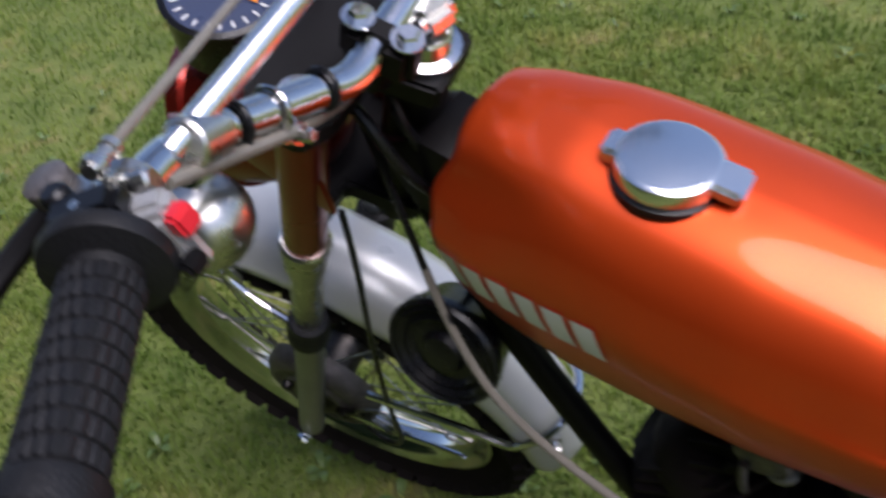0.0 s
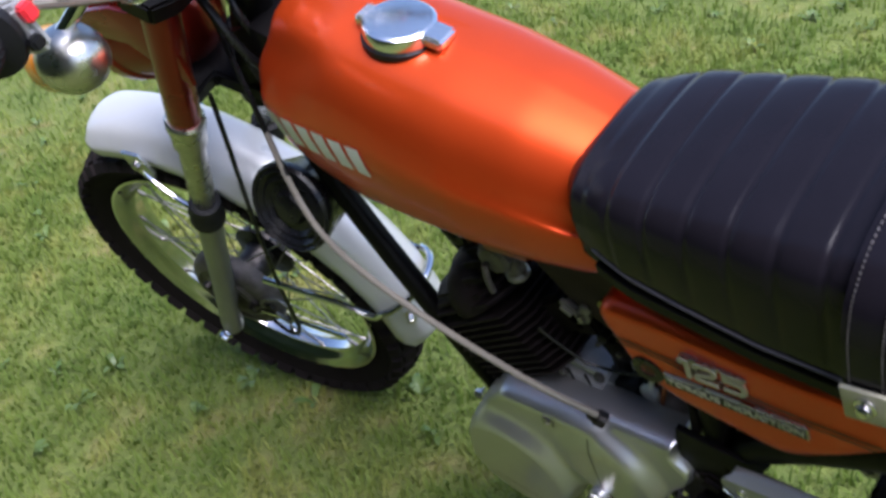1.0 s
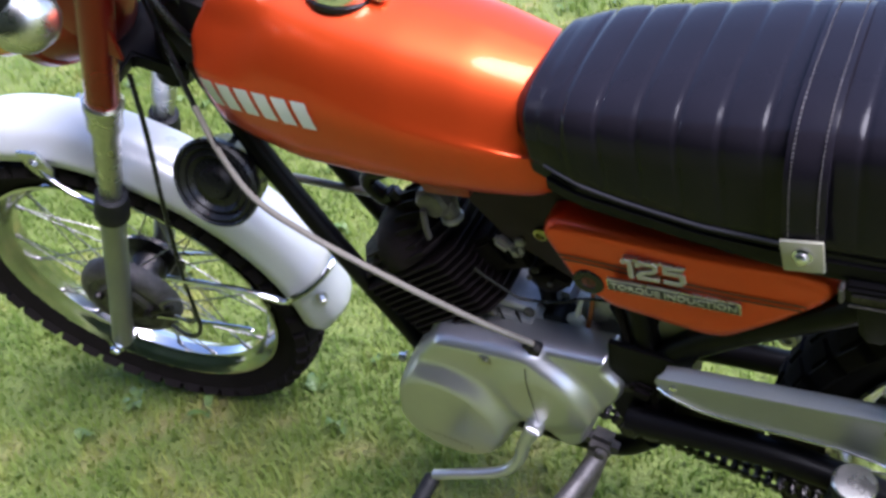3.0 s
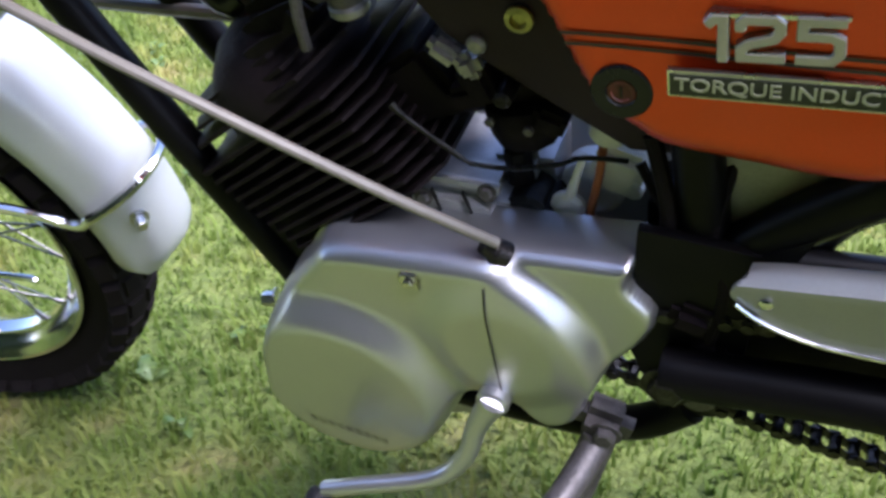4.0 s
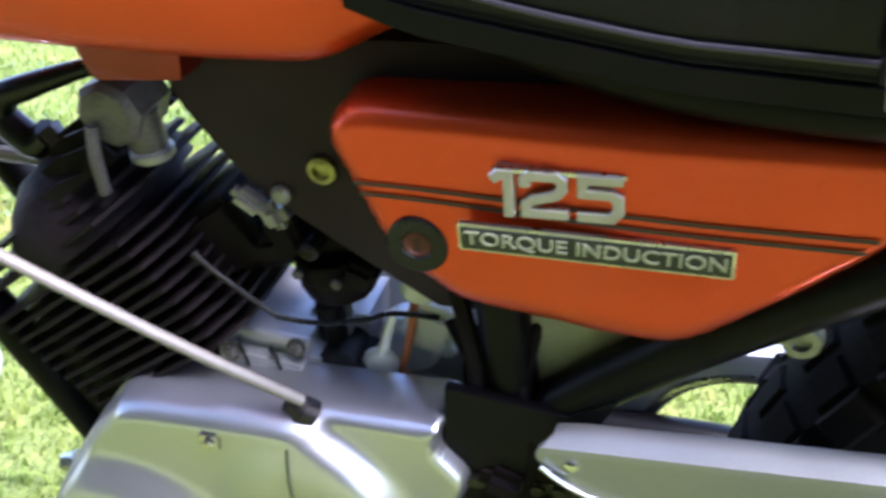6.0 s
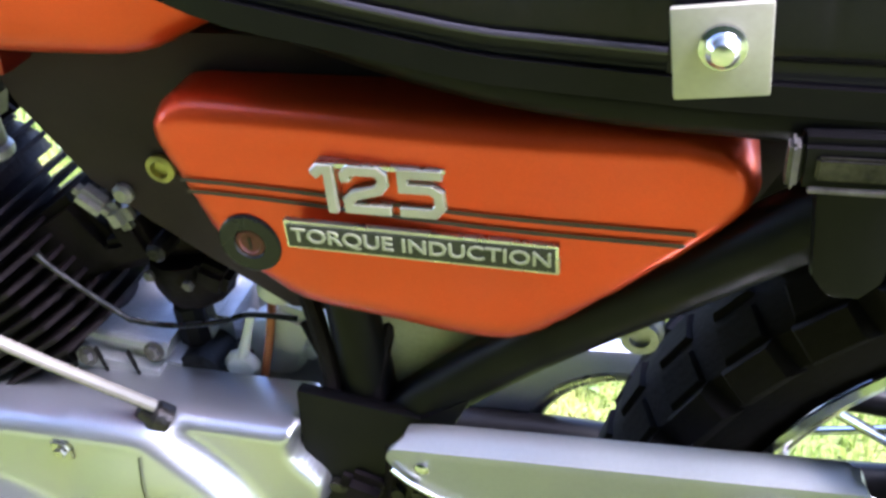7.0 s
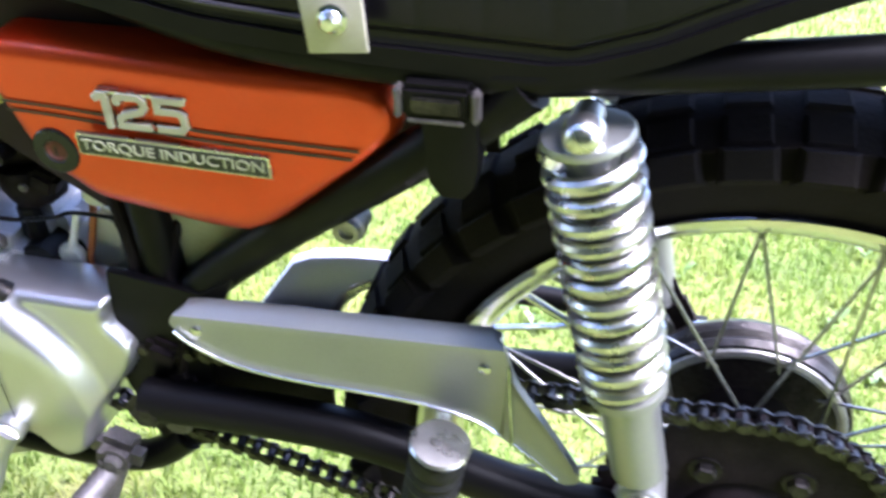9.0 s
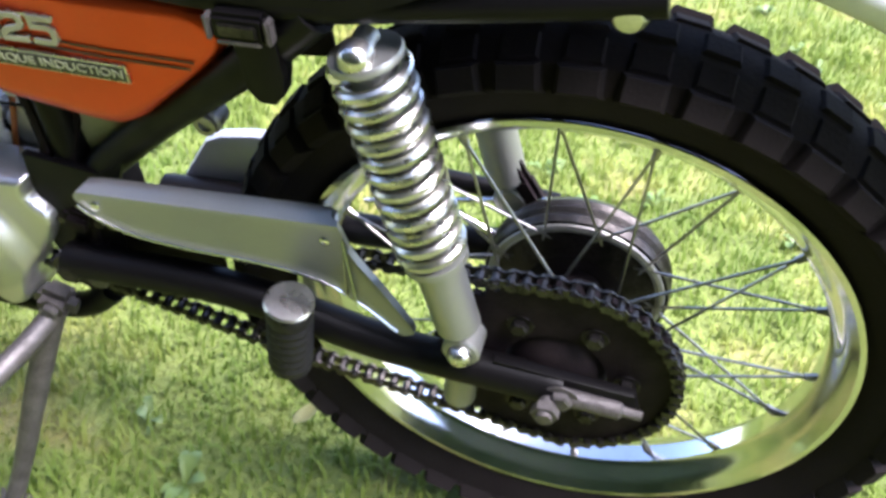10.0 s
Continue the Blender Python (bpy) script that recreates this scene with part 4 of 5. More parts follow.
# ---- seat ----
SEAT = [
    (0.772, 0.762, 0.728, 0.045), (0.780, 0.776, 0.716, 0.064), (0.795, 0.786, 0.706, 0.080), (0.84, 0.794, 0.694, 0.092), (0.95, 0.800, 0.676, 0.100),
    (1.04, 0.804, 0.670, 0.103), (1.15, 0.808, 0.668, 0.106), (1.19, 0.809, 0.682, 0.106), (1.24, 0.811, 0.706, 0.104), (1.31, 0.814, 0.735, 0.098), (1.37, 0.810, 0.755, 0.086), (1.385, 0.79, 0.765, 0.06),
]
bm = bmesh.new()
rings = []
for x in [0.772, 0.774, 0.777, 0.780, 0.786] + [float(v) for v in np.linspace(0.792, 1.37, 230)] + [1.376, 1.381, 1.385]:
    zt, zb, hw = station(SEAT, x)
    g = ((x - 0.80) / 0.034) % 1.0
    groove = math.exp(-((min(g, 1 - g) * 0.034 / 0.0022) ** 2)) if 0.81 < x < 1.35 else 0
    wave = 0.5 - 0.5 * math.cos(2 * math.pi * g) if 0.81 < x < 1.35 else 0
    half = [(0.0, zt, 1), (0.35, zt - 0.001, 1), (0.72, zt - 0.006, 1), (0.92, zt - 0.018, 1), (0.99, zt - 0.036, 1), (1.0, zt * 0.5 + zb * 0.5, 0.8), (0.992, zb + 0.020, 0.2), (0.965, zb + 0.013, 0), (0.945, zb - 0.002, 0), (0.5, zb, 0), (0.0, zb, 0)]
    pts = []
    for a, z, w in half:
        k = w * (0.0015 * groove - 0.0005 * wave)
        pts.append(V(-a * (hw - (k if a > 0.6 else 0)), max(z, zb) - (k if a < 0.95 else 0), 0))
    s = spline(pts, 3)
    rings.append([V(x, 0.008 + q.x, q.y) for q in s] + [V(x, 0.008 - q.x, q.y) for q in s[-2:0:-1]])
skin(bm, rings)
bmesh.ops.recalc_face_normals(bm, faces=bm.faces)
seat = part("seat", bm, VINYL, moto, "black vinyl dual seat with pleated top", sharp=70)
base = [(x, station(SEAT, x)) for x in np.linspace(0.81, 1.34, 30)]
bm = bmesh.new()
rings = []
for x, s in base:
    w = s[2] * 0.93
    rings.append([V(x, -w, s[1] + 0.006), V(x, -w, s[1] - 0.005), V(x, -w + 0.01, s[1] - 0.009), V(x, w - 0.01, s[1] - 0.009), V(x, w, s[1] - 0.005), V(x, w, s[1] + 0.006)])
skin(bm, rings)
bmesh.ops.recalc_face_normals(bm, faces=bm.faces)
part("seat_pan", bm, BLACK, seat)
for side in (-1, 1):
    bm = bmesh.new()
    tube(bm, [V(x, 0.008 + side * (s[2] * 0.985 + 0.001), s[1] + 0.015 + 0.006 * (1 - ease(0.80, 0.90, x))) for x, s in base if x < 1.03], 0.0015, 8, 0)
    part("seat_piping", bm, PIPING, seat, "thin grey piping along the seat edge")
# passenger strap over the seat, held by plates
bm = bmesh.new()
rings = []
for dx, up in ((-0.016, 0.0), (-0.0155, 0.003), (-0.012, 0.0035), (0.012, 0.0035), (0.0155, 0.003), (0.016, 0.0)):
    zt, zb, hw = station(SEAT, 1.04)
    half = [(-1.0, zb + 0.014), (-1.02, zt - 0.075), (-1.01, zt - 0.045), (-0.92, zt - 0.024), (-0.70, zt - 0.006), (-0.35, zt + 0.001), (0, zt + 0.002)]
    s = spline([V(a * (hw + up), z + (up if a > -0.95 else 0), 0) for a, z in half + [(-a, z) for a, z in half[-2::-1]]], 4)
    rings.append([V(1.035 + dx + 0.02 * (q.y - 0.7), q.x, q.y) for q in s])
skin(bm, rings, False, False)
bmesh.ops.recalc_face_normals(bm, faces=bm.faces)
part("seat_strap", bm, VINYL, seat, "black stitched passenger strap")
bm = bmesh.new()
line = spline([V(a * (hw + 0.0042), z + (0.0042 if a > -0.95 else 0), 0) for a, z in half + [(-a, z) for a, z in half[-2::-1]]], 16)
for dx in (-0.0105, 0.0105):
    for a, b in list(zip(line, line[1:]))[4:-4:2]:
        p, q = V(1.035 + dx + 0.02 * (a.y - 0.7), a.x, a.y), V(1.035 + dx + 0.02 * (b.y - 0.7), b.x, b.y)
        tube(bm, [p, q], 0.0006, 5, 0)
stitch = part("stitching", bm, STEEL, seat, "two rows of pale stitches")
tagged(stitch, kind="stuff")
bm = bmesh.new()
slab(bm, [(1.019, 0.709), (1.051, 0.712), (1.053, 0.680), (1.022, 0.677)], -0.113, -0.1095, 0.001)
part("strap_plate", bm, CREAM, seat, "pale zinc strap plate")
bm = bmesh.new()
lathe(bm, [(0.0078, 0), (0.0078, 0.002), (0.0058, 0.003), (0.0055, 0.006), (0.0036, 0.008), (0.001, 0.0085)], (1.0365, -0.113, 0.697), (0, -1, 0), 20)
part("strap_bolt", bm, CHROME, seat)

# ---- side panel ----
PANEL = spline([V(0.787, 0.627, 0), V(0.791, 0.640, 0), V(0.803, 0.6468, 0), V(0.83, 0.6472, 0), V(0.93, 0.6472, 0), V(1.01, 0.6472, 0), V(1.035, 0.6462, 0), V(1.051, 0.638, 0), V(1.057, 0.620, 0), V(1.045, 0.602, 0), V(1.0, 0.563, 0), V(0.967, 0.537, 0), V(0.94, 0.530, 0), V(0.88, 0.534, 0), V(0.850, 0.537, 0), V(0.833, 0.546, 0), V(0.812, 0.566, 0), V(0.796, 0.603, 0)], 5, True)


def panel_depth(x, z, d):
    """The panel's outer face: nearly flat below a rolled top edge."""
    return -0.062 - 0.012 * math.sqrt(max(0.0, 1 - (1 - min(1, d / (0.0105 + 0.008 * (1 - ease(0.545, 0.57, z))))) ** 2)) - 0.010 * ease(0.80, 0.98, x)


bm = bmesh.new()
shell(bm, [(p.x, p.y) for p in PANEL], panel_depth, -0.040, 0.0035)
panel = part("side_panel", bm, ORANGE, moto, "orange side panel with badges and twin pinstripes", sharp=50)


def panel_strip(name, a, b, w, mat, label=""):
    bm = bmesh.new()
    a, b = V(*a), V(*b)
    n = 20
    rows_ = []
    for k in range(n + 1):
        p = a.lerp(b, k / n)
        rows_.append([V(p.x, panel_depth(p.x, p.y, 0.03) - 0.0012, p.y + w / 2), V(p.x, panel_depth(p.x, p.y, 0.03) - 0.0012, p.y - w / 2)])
    skin(bm, rows_, False, False)
    bmesh.ops.recalc_face_normals(bm, faces=bm.faces)
    return part(name, bm, mat, panel, label)


panel_strip("pinstripe", (0.800, 0.608, 0), (1.034, 0.6045, 0), 0.0022, LINE)
panel_strip("pinstripe", (0.802, 0.602, 0), (1.030, 0.5985, 0), 0.0022, LINE)
bm = bmesh.new()
lathe(bm, [(0.0160, 0.0), (0.0160, 0.0022), (0.0150, 0.003), (0.0082, 0.003), (0.0074, 0.002), (0.0074, 0.0)], (0.829, -0.0738, 0.575), (0, -1, 0), 36, False)
part("lock_ring", bm, PLASTIC, panel, "black rubber ring")
bm = bmesh.new()
lathe(bm, [(0.0072, 0.0), (0.0072, 0.0012), (0.0056, 0.0016), (0.0050, 0.0008), (0.0012, 0.0008)], (0.829, -0.0748, 0.575), (0, -1, 0), 28)
core = part("lock_core", bm, LOCK_RED, panel, "dull red lock centre")
bm = bmesh.new()
block(bm, V(0.829, -0.0760, 0.575), (0.0012, 0.0010, 0.0062), None, 0.0002)
part("key_slot", bm, PLASTIC, core)


def letters(text, size, depth, mat, name, parent, at, turn_x=1.0, label="", width=None, bevel=0.0, heavy=0.0):
    c = bpy.data.curves.new(name, "FONT")
    c.body, c.size, c.extrude, c.bevel_depth = text, size, depth, bevel
    c.align_x, c.align_y = "LEFT", "BOTTOM"
    c.offset = heavy
    o = new(name, c)
    dg = bpy.context.evaluated_depsgraph_get()
    dg.update()
    me = bpy.data.meshes.new_from_object(o.evaluated_get(dg))
    bpy.data.objects.remove(o)
    xs = [v.co.x for v in me.vertices]
    ys = [v.co.y for v in me.vertices]
    w0, h0 = max(xs) - min(xs), max(ys) - min(ys)
    for v in me.vertices:
        v.co.x = (v.co.x - min(xs)) * (width or w0) / w0
        v.co.y = (v.co.y - min(ys)) * size / h0
    me.materials.clear()
    me.materials.append(mat)
    ob = new(name, me)
    ob.parent = parent
    ob.matrix_basis = at
    if label:
        tagged(ob, label=label)
    return ob


FACE = Matrix.Rotation(radians(90), 4, "X")


def stroke(path, w):
    """Outline of a bent bar of width w along an open path, with mitred corners."""
    P = [Vector((x, z)) for x, z in path]
    left, right = [], []
    for k, p in enumerate(P):
        a = (p - P[k - 1]).normalized() if k else (P[1] - p).normalized()
        b = (P[k + 1] - p).normalized() if k + 1 < len(P) else a
        n = Vector((-(a.y + b.y), a.x + b.x)).normalized()
        s = 0.5 * w / max(0.6, n.dot(Vector((-a.y, a.x))))
        left.append(p + n * s)
        right.append(p - n * s)
    return left, right


def digit(path, w, x0, z0, y0, y1, mat, label=""):
    bm = bmesh.new()
    left, right = stroke(path, w)
    rings = [[V(x0 + l.x, y0, z0 + l.y), V(x0 + r.x, y0, z0 + r.y), V(x0 + r.x, y1, z0 + r.y), V(x0 + l.x, y1, z0 + l.y)] for l, r in zip(left, right)]
    skin(bm, rings)
    bmesh.ops.recalc_face_normals(bm, faces=bm.faces)
    bmesh.ops.bevel(bm, geom=[e for e in bm.edges if e.is_manifold and e.calc_face_angle(0) > 0.9], offset=0.0003, segments=1, affect="EDGES")
    return part("digit", bm, mat, panel, label, sharp=20)


bm = bmesh.new()
slab(bm, [(0.8730, 0.6265), (0.9310, 0.6265), (0.9310, 0.6240), (0.8730, 0.6240)], -0.0832, -0.0770, 0.0005)
part("badge_bar", bm, DULL_CHROME, panel, "thin chrome bar joining the digits")
ONE = [(0.0012, 0.0190), (0.0048, 0.0222), (0.0084, 0.0222), (0.0084, 0.0002)]
TWO = [(0.0026, 0.0165), (0.0026, 0.0200), (0.0050, 0.0222), (0.0168, 0.0222), (0.0194, 0.0200), (0.0194, 0.0158), (0.0172, 0.0130), (0.0062, 0.0098), (0.0032, 0.0072), (0.0032, 0.0030), (0.0222, 0.0030)]
FIVE = [(0.0212, 0.0222), (0.0036, 0.0222), (0.0036, 0.0150), (0.0155, 0.0150), (0.0190, 0.0130), (0.0194, 0.0062), (0.0166, 0.0030), (0.0012, 0.0030)]
for path, x0 in ((ONE, 0.8700), (TWO, 0.8832), (FIVE, 0.9082)):
    digit(path, 0.0053, x0 + 0.0004, 0.6018, -0.0768, -0.0835, DULL_CHROME)
    digit(path, 0.0045, x0 + 0.0004, 0.6018, -0.0836, -0.0850, CREAM, "raised cream digit of the number 125")
bm = bmesh.new()
slab(bm, [(0.854, 0.5975), (0.979, 0.5945), (0.979, 0.5795), (0.854, 0.5825)], -0.0865, -0.083, 0.0008)
part("torque_badge", bm, DULL_CHROME, panel, "narrow dark badge with pale letters")
bm = bmesh.new()
slab(bm, [(0.8555, 0.5958), (0.9775, 0.5929), (0.9775, 0.5812), (0.8555, 0.5841)], -0.0872, -0.0862, 0)
part("badge_field", bm, BADGE, panel)
letters("TORQUE INDUCTION", 0.0085, 0.0004, OLIVE_LETTER, "lettering", panel, Matrix.Translation((0.8575, -0.0876, 0.5858)) @ FACE @ Matrix.Rotation(radians(-1.4), 4, "Z"), label="pale words torque induction", width=0.118, heavy=0.00008)

# ---- frame ----
bm = bmesh.new()
tube(bm, [(0.405, 0, 0.80), (0.55, 0, 0.76), (0.80, 0, 0.68), (1.05, 0, 0.655)], 0.02, 14)
part("backbone", bm, BLACK, moto)
for side in (-1, 1):
    bm = bmesh.new()
    tube(bm, [(0.372, side * 0.018, 0.765), (0.425, side * 0.036, 0.65), (0.482, side * 0.042, 0.52), (0.549, side * 0.045, 0.375), (0.578, side * 0.048, 0.312), (0.608, side * 0.052, 0.275), (0.66, side * 0.055, 0.262), (0.80, side * 0.06, 0.26), (0.86, side * 0.06, 0.30)], 0.0135, 12)
    part("down_tube", bm, BLACK, moto, "black frame down tube")
    bm = bmesh.new()
    slab(bm, [(0.536, 0.410), (0.552, 0.412), (0.592, 0.388), (0.600, 0.345), (0.575, 0.325)], side * 0.044 - 0.004, side * 0.044 + 0.004, 0.002)
    part("engine_bracket", bm, BLACK, moto)
    bm = bmesh.new()
    tube(bm, [(0.80, side * 0.03, 0.69), (0.95, side * 0.07, 0.665), (1.10, side * 0.085, 0.662), (1.20, side * 0.085, 0.672), (1.34, side * 0.08, 0.69)], 0.0125, 12)
    part("seat_rail", bm, BLACK, moto)
    bm = bmesh.new()
    start = [(0.865, side * 0.045, 0.428), (0.96, side * 0.055, 0.514)] if side < 0 else [(0.98, side * 0.055, 0.54)]
    tube(bm, start + [(1.07, side * 0.075, 0.604), (1.13, side * 0.085, 0.658)], 0.0155, 12)
    part("frame_stay", bm, BLACK, moto)
    bm = bmesh.new()
    slab(bm, [(0.83, 0.47), (0.90, 0.46), (0.93, 0.48), (0.90, 0.42), (0.885, 0.30), (0.84, 0.29), (0.82, 0.36)], side * 0.062 - 0.004, side * 0.062 + 0.004, 0.002)
    if side > 0:
        bm.free()
        continue
    plate_ = part("pivot_plate", bm, BLACK, moto)
    bm = bmesh.new()
    hexbolt(bm, (0.85, side * 0.088, 0.355), (0, side, 0), 0.012, 0.009)
    part("pivot_bolt", bm, GREASE, plate_)
bm = bmesh.new()
rod(bm, (1.013, -0.060, 0.529), (1.013, -0.040, 0.529), 0.011, 24, 0.002)
lathe(bm, [(0.009, 0), (0.009, 0.004), (0.005, 0.004), (0.005, 0.001)], (1.013, -0.060, 0.529), (0, -1, 0), 20)
part("frame_boss", bm, CAST, moto, "round metal frame boss")

# grimy lumps round the front sprocket
for q, size, turn in ((V(0.862, -0.060, 0.40), (0.030, 0.030, 0.022), 20), (V(0.872, -0.064, 0.365), (0.026, 0.026, 0.030), -15), (V(0.845, -0.066, 0.325), (0.034, 0.022, 0.020), 35), (V(0.885, -0.066, 0.325), (0.024, 0.020, 0.016), 10)):
    bm = bmesh.new()
    block(bm, q, size, Matrix.Rotation(radians(turn), 4, "Y"), 0.006)
    part("pivot_lug", bm, IRON, moto)
bm = bmesh.new()
lathe(bm, [(0.011, 0), (0.012, 0.003), (0.009, 0.006), (0.001, 0.007)], (0.868, -0.080, 0.340), (0, -1, 0), 20)
part("pivot_cap", bm, STEEL, moto)
bm = bmesh.new()
tube(bm, [(0.85, -0.03, 0.60), (0.862, -0.042, 0.50), (0.868, -0.048, 0.40), (0.862, -0.05, 0.32)], 0.015, 12)
part("seat_tube", bm, BLACK, moto)
bm = bmesh.new()
slab(bm, [(0.822, 0.44), (0.85, 0.45), (0.85, 0.30), (0.815, 0.29)], -0.01, 0.05, 0.006)
part("engine_mount", bm, BLACK, moto)

# hoses and wires hanging behind the engine
for pts, r in (([(0.835, -0.040, 0.520), (0.846, -0.052, 0.470), (0.838, -0.058, 0.430), (0.852, -0.060, 0.385)], 0.0055), ([(0.880, -0.035, 0.505), (0.872, -0.055, 0.462), (0.880, -0.064, 0.425), (0.872, -0.066, 0.380)], 0.0042), ([(0.825, -0.030, 0.490), (0.850, -0.045, 0.455), (0.885, -0.056, 0.440), (0.905, -0.052, 0.415)], 0.0036)):
    bm = bmesh.new()
    tube(bm, pts, r, 8)
    part("breather_hose", bm, IRON, moto)

# swingarm
for side in (-1, 1):
    bm = bmesh.new()
    y = side * 0.080
    low = 0.058 if side > 0 else 0.0
    tube(bm, [(0.845, y, 0.360 - low), (0.98, y, 0.362 - low), (1.06, y, 0.348 - low), (1.15, y, 0.324 - 0.5 * low), (1.30, y, 0.31)], 0.0170, 14)
    slab(bm, [(1.24, 0.335), (1.36, 0.322), (1.365, 0.298), (1.24, 0.295)], y - 0.005, y + 0.005, 0.002)
    arm = part("swingarm", bm, BLACK, moto, "black tubular swingarm")
    bm = bmesh.new()
    rod(bm, (1.285, y + side * 0.008, 0.312), (1.352, y + side * 0.008, 0.305), 0.0085, 14, 0.003)
    rod(bm, (1.350, y + side * 0.008, 0.305), (1.368, y + side * 0.008, 0.303), 0.0045, 10)
    hexbolt(bm, (1.30, y + side * 0.012, 0.312), (0, side, 0), 0.0105, 0.008)
    part("chain_adjuster", bm, STEEL, arm)

# rear suspension
for side in (-1, 1):
    y = side * 0.090
    top, bot = V(1.160, y, 0.640), V(1.218, y, 0.362)
    d = (bot - top).normalized()
    L_ = (bot - top).length
    bm = bmesh.new()
    rod(bm, top + V(0, -0.012, 0), top + V(0, 0.012, 0), 0.009, 20, 0.002)
    lathe(bm, [(0.008, 0.0), (0.0245, 0.004), (0.0255, 0.006), (0.0255, 0.009), (0.015, 0.011), (0.015, 0.03), (0.015, 0.10), (0.0185, 0.18), (0.0255, 0.182), (0.0255, 0.188), (0.0190, 0.194), (0.0185, 0.262), (0.014, 0.268)], top, d, 28)
    rod(bm, bot + V(0, -0.014, 0), bot + V(0, 0.014, 0), 0.016, 20, 0.002)
    shock = part("shock_absorber", bm, SILVER, moto, "rear shock absorber with chrome coil spring")
    bm = bmesh.new()
    u = d.orthogonal().normalized()
    w = d.cross(u)
    turns, n = 12.5, 12 * 22
    pts = [top + d * (0.012 + 0.170 * k / n) + 0.0232 * (math.cos(2 * math.pi * turns * k / n) * u + math.sin(2 * math.pi * turns * k / n) * w) for k in range(n + 1)]
    tube(bm, pts, 0.0050, 10, 0)
    part("coil_spring", bm, DULL_CHROME, shock, "chrome coil spring")
    for p, r in ((top, 0.0115), (bot, 0.0105)):
        bm = bmesh.new()
        lathe(bm, [(r, 0.008), (r, 0.016), (r * 0.85, 0.021), (r * 0.5, 0.024), (0.001, 0.025)], p, (0, side, 0), 20)
        part("shock_nut", bm, DULL_CHROME, shock)

# chain guard
SLOPE = 0.05
GUARD = spline([V(0.887, 0.4545, 0), V(0.892, 0.4650, 0), V(0.905, 0.4680, 0), V(0.93, 0.4690, 0), V(1.02, 0.4690, 0), V(1.105, 0.4690, 0), V(1.120, 0.4640, 0), V(1.129, 0.436, 0), V(1.150, 0.4005, 0), V(1.174, 0.3565, 0), V(1.170, 0.3475, 0), V(1.160, 0.349, 0), V(1.135, 0.3743, 0), V(1.105, 0.3968, 0), V(1.07, 0.4075, 0), V(1.03, 0.4125, 0), V(0.98, 0.416, 0), V(0.935, 0.4233, 0), V(0.905, 0.4368, 0)], 4, True)


def guard_depth(x, z, d):
    top = 0.4687
    return -0.088 + 0.013 * ease(top - 0.0065, top + 0.0002, z) * (1 - ease(1.12, 1.15, x)) - 0.003 * (1 - ease(0.001, 0.005, d)) * (1 if z < 0.44 else 0)


bm = bmesh.new()
shell(bm, [(p.x, p.y) for p in GUARD], guard_depth, lambda x, z: -0.072 if z > 0.4665 and x < 1.113 else -0.0835, 0.0030)
for v in bm.verts:
    v.co.z += SLOPE * (v.co.x - 1.0)
guard = part("chain_guard", bm, SILVER, moto, "silver painted chain guard", sharp=45)
# folded lower lip, in chrome to imitate the light caught on its edge
bm = bmesh.new()
lip = sorted([p for p in GUARD if p.y < 0.452 and p.x < 1.162 and not (p.x > 1.125 and p.y > 0.385)], key=lambda p: p.x)
tube(bm, [V(p.x, -0.0905, p.y + 0.001 + SLOPE * (p.x - 1.0)) for p in lip], 0.0015, 8, 0)
part("lit_guard_lip", bm, CHROME, guard, "folded lower edge, chromed to hold its line of light")
for x, z in ((0.906, 0.447), (1.108, 0.452)):
    bm = bmesh.new()
    lathe(bm, [(0.0042, 0), (0.0042, 0.0015), (0.003, 0.0025), (0.001, 0.0028)], (x, -0.088, z), (0, -1, 0), 16)
    part("guard_screw", bm, CHROME, guard)

# dark inner guard behind the chain
bm = bmesh.new()
slab(bm, [(0.865, 0.42), (0.97, 0.415), (0.985, 0.395), (0.985, 0.335), (0.97, 0.318), (0.90, 0.318), (0.865, 0.33)], -0.052, -0.046, 0.002)
part("inner_guard", bm, IRON, moto, "grimy black inner chain guard")

# passenger peg, folded up
bm = bmesh.new()
P0, P1 = V(1.072, -0.122, 0.325), V(1.086, -0.124, 0.412)
lathe(bm, [(0.014, 0), (0.018, 0.004)] + [(0.0175 + (0.0018 if k % 2 else 0), 0.008 + 0.0052 * k) for k in range(14)] + [(0.018, 0.084), (0.014, 0.0875)], P0, P1 - P0, 24)
peg = part("passenger_peg", bm, GRIP, moto, "folded ribbed rubber footpeg")
bm = bmesh.new()
lathe(bm, [(0.0195, 0.0), (0.0205, 0.002), (0.019, 0.004), (0.001, 0.0055)], P1 + (P1 - P0).normalized() * 0.0005, P1 - P0, 24)
part("peg_cap", bm, DULL_CHROME, peg, "dull metal end cap")
bm = bmesh.new()
tube(bm, [(1.075, -0.095, 0.34), (1.073, -0.118, 0.325)], 0.011, 10, 0)
part("peg_bracket", bm, BLACK, peg)

# tool clip under the seat, with its two legs
bm = bmesh.new()
slab(bm, [(1.066, 0.660), (1.104, 0.662), (1.106, 0.612), (1.103, 0.596), (1.096, 0.588), (1.084, 0.588), (1.077, 0.598), (1.074, 0.635)], -0.098, -0.080, 0.003)
block(bm, V(1.084, -0.099, 0.650), (0.038, 0.012, 0.020), bevel=0.003)
bracket = part("rail_bracket", bm, BLACK, moto, "black bracket under the seat")
# paler steel strips put in for the faint highlights on the bracket's edges
for x in (1.064, 1.105):
    bm = bmesh.new()
    block(bm, V(x, -0.102, 0.650), (0.004, 0.010, 0.018), bevel=0.0015)
    part("bracket_glint", bm, STEEL, bracket)
bm = bmesh.new()
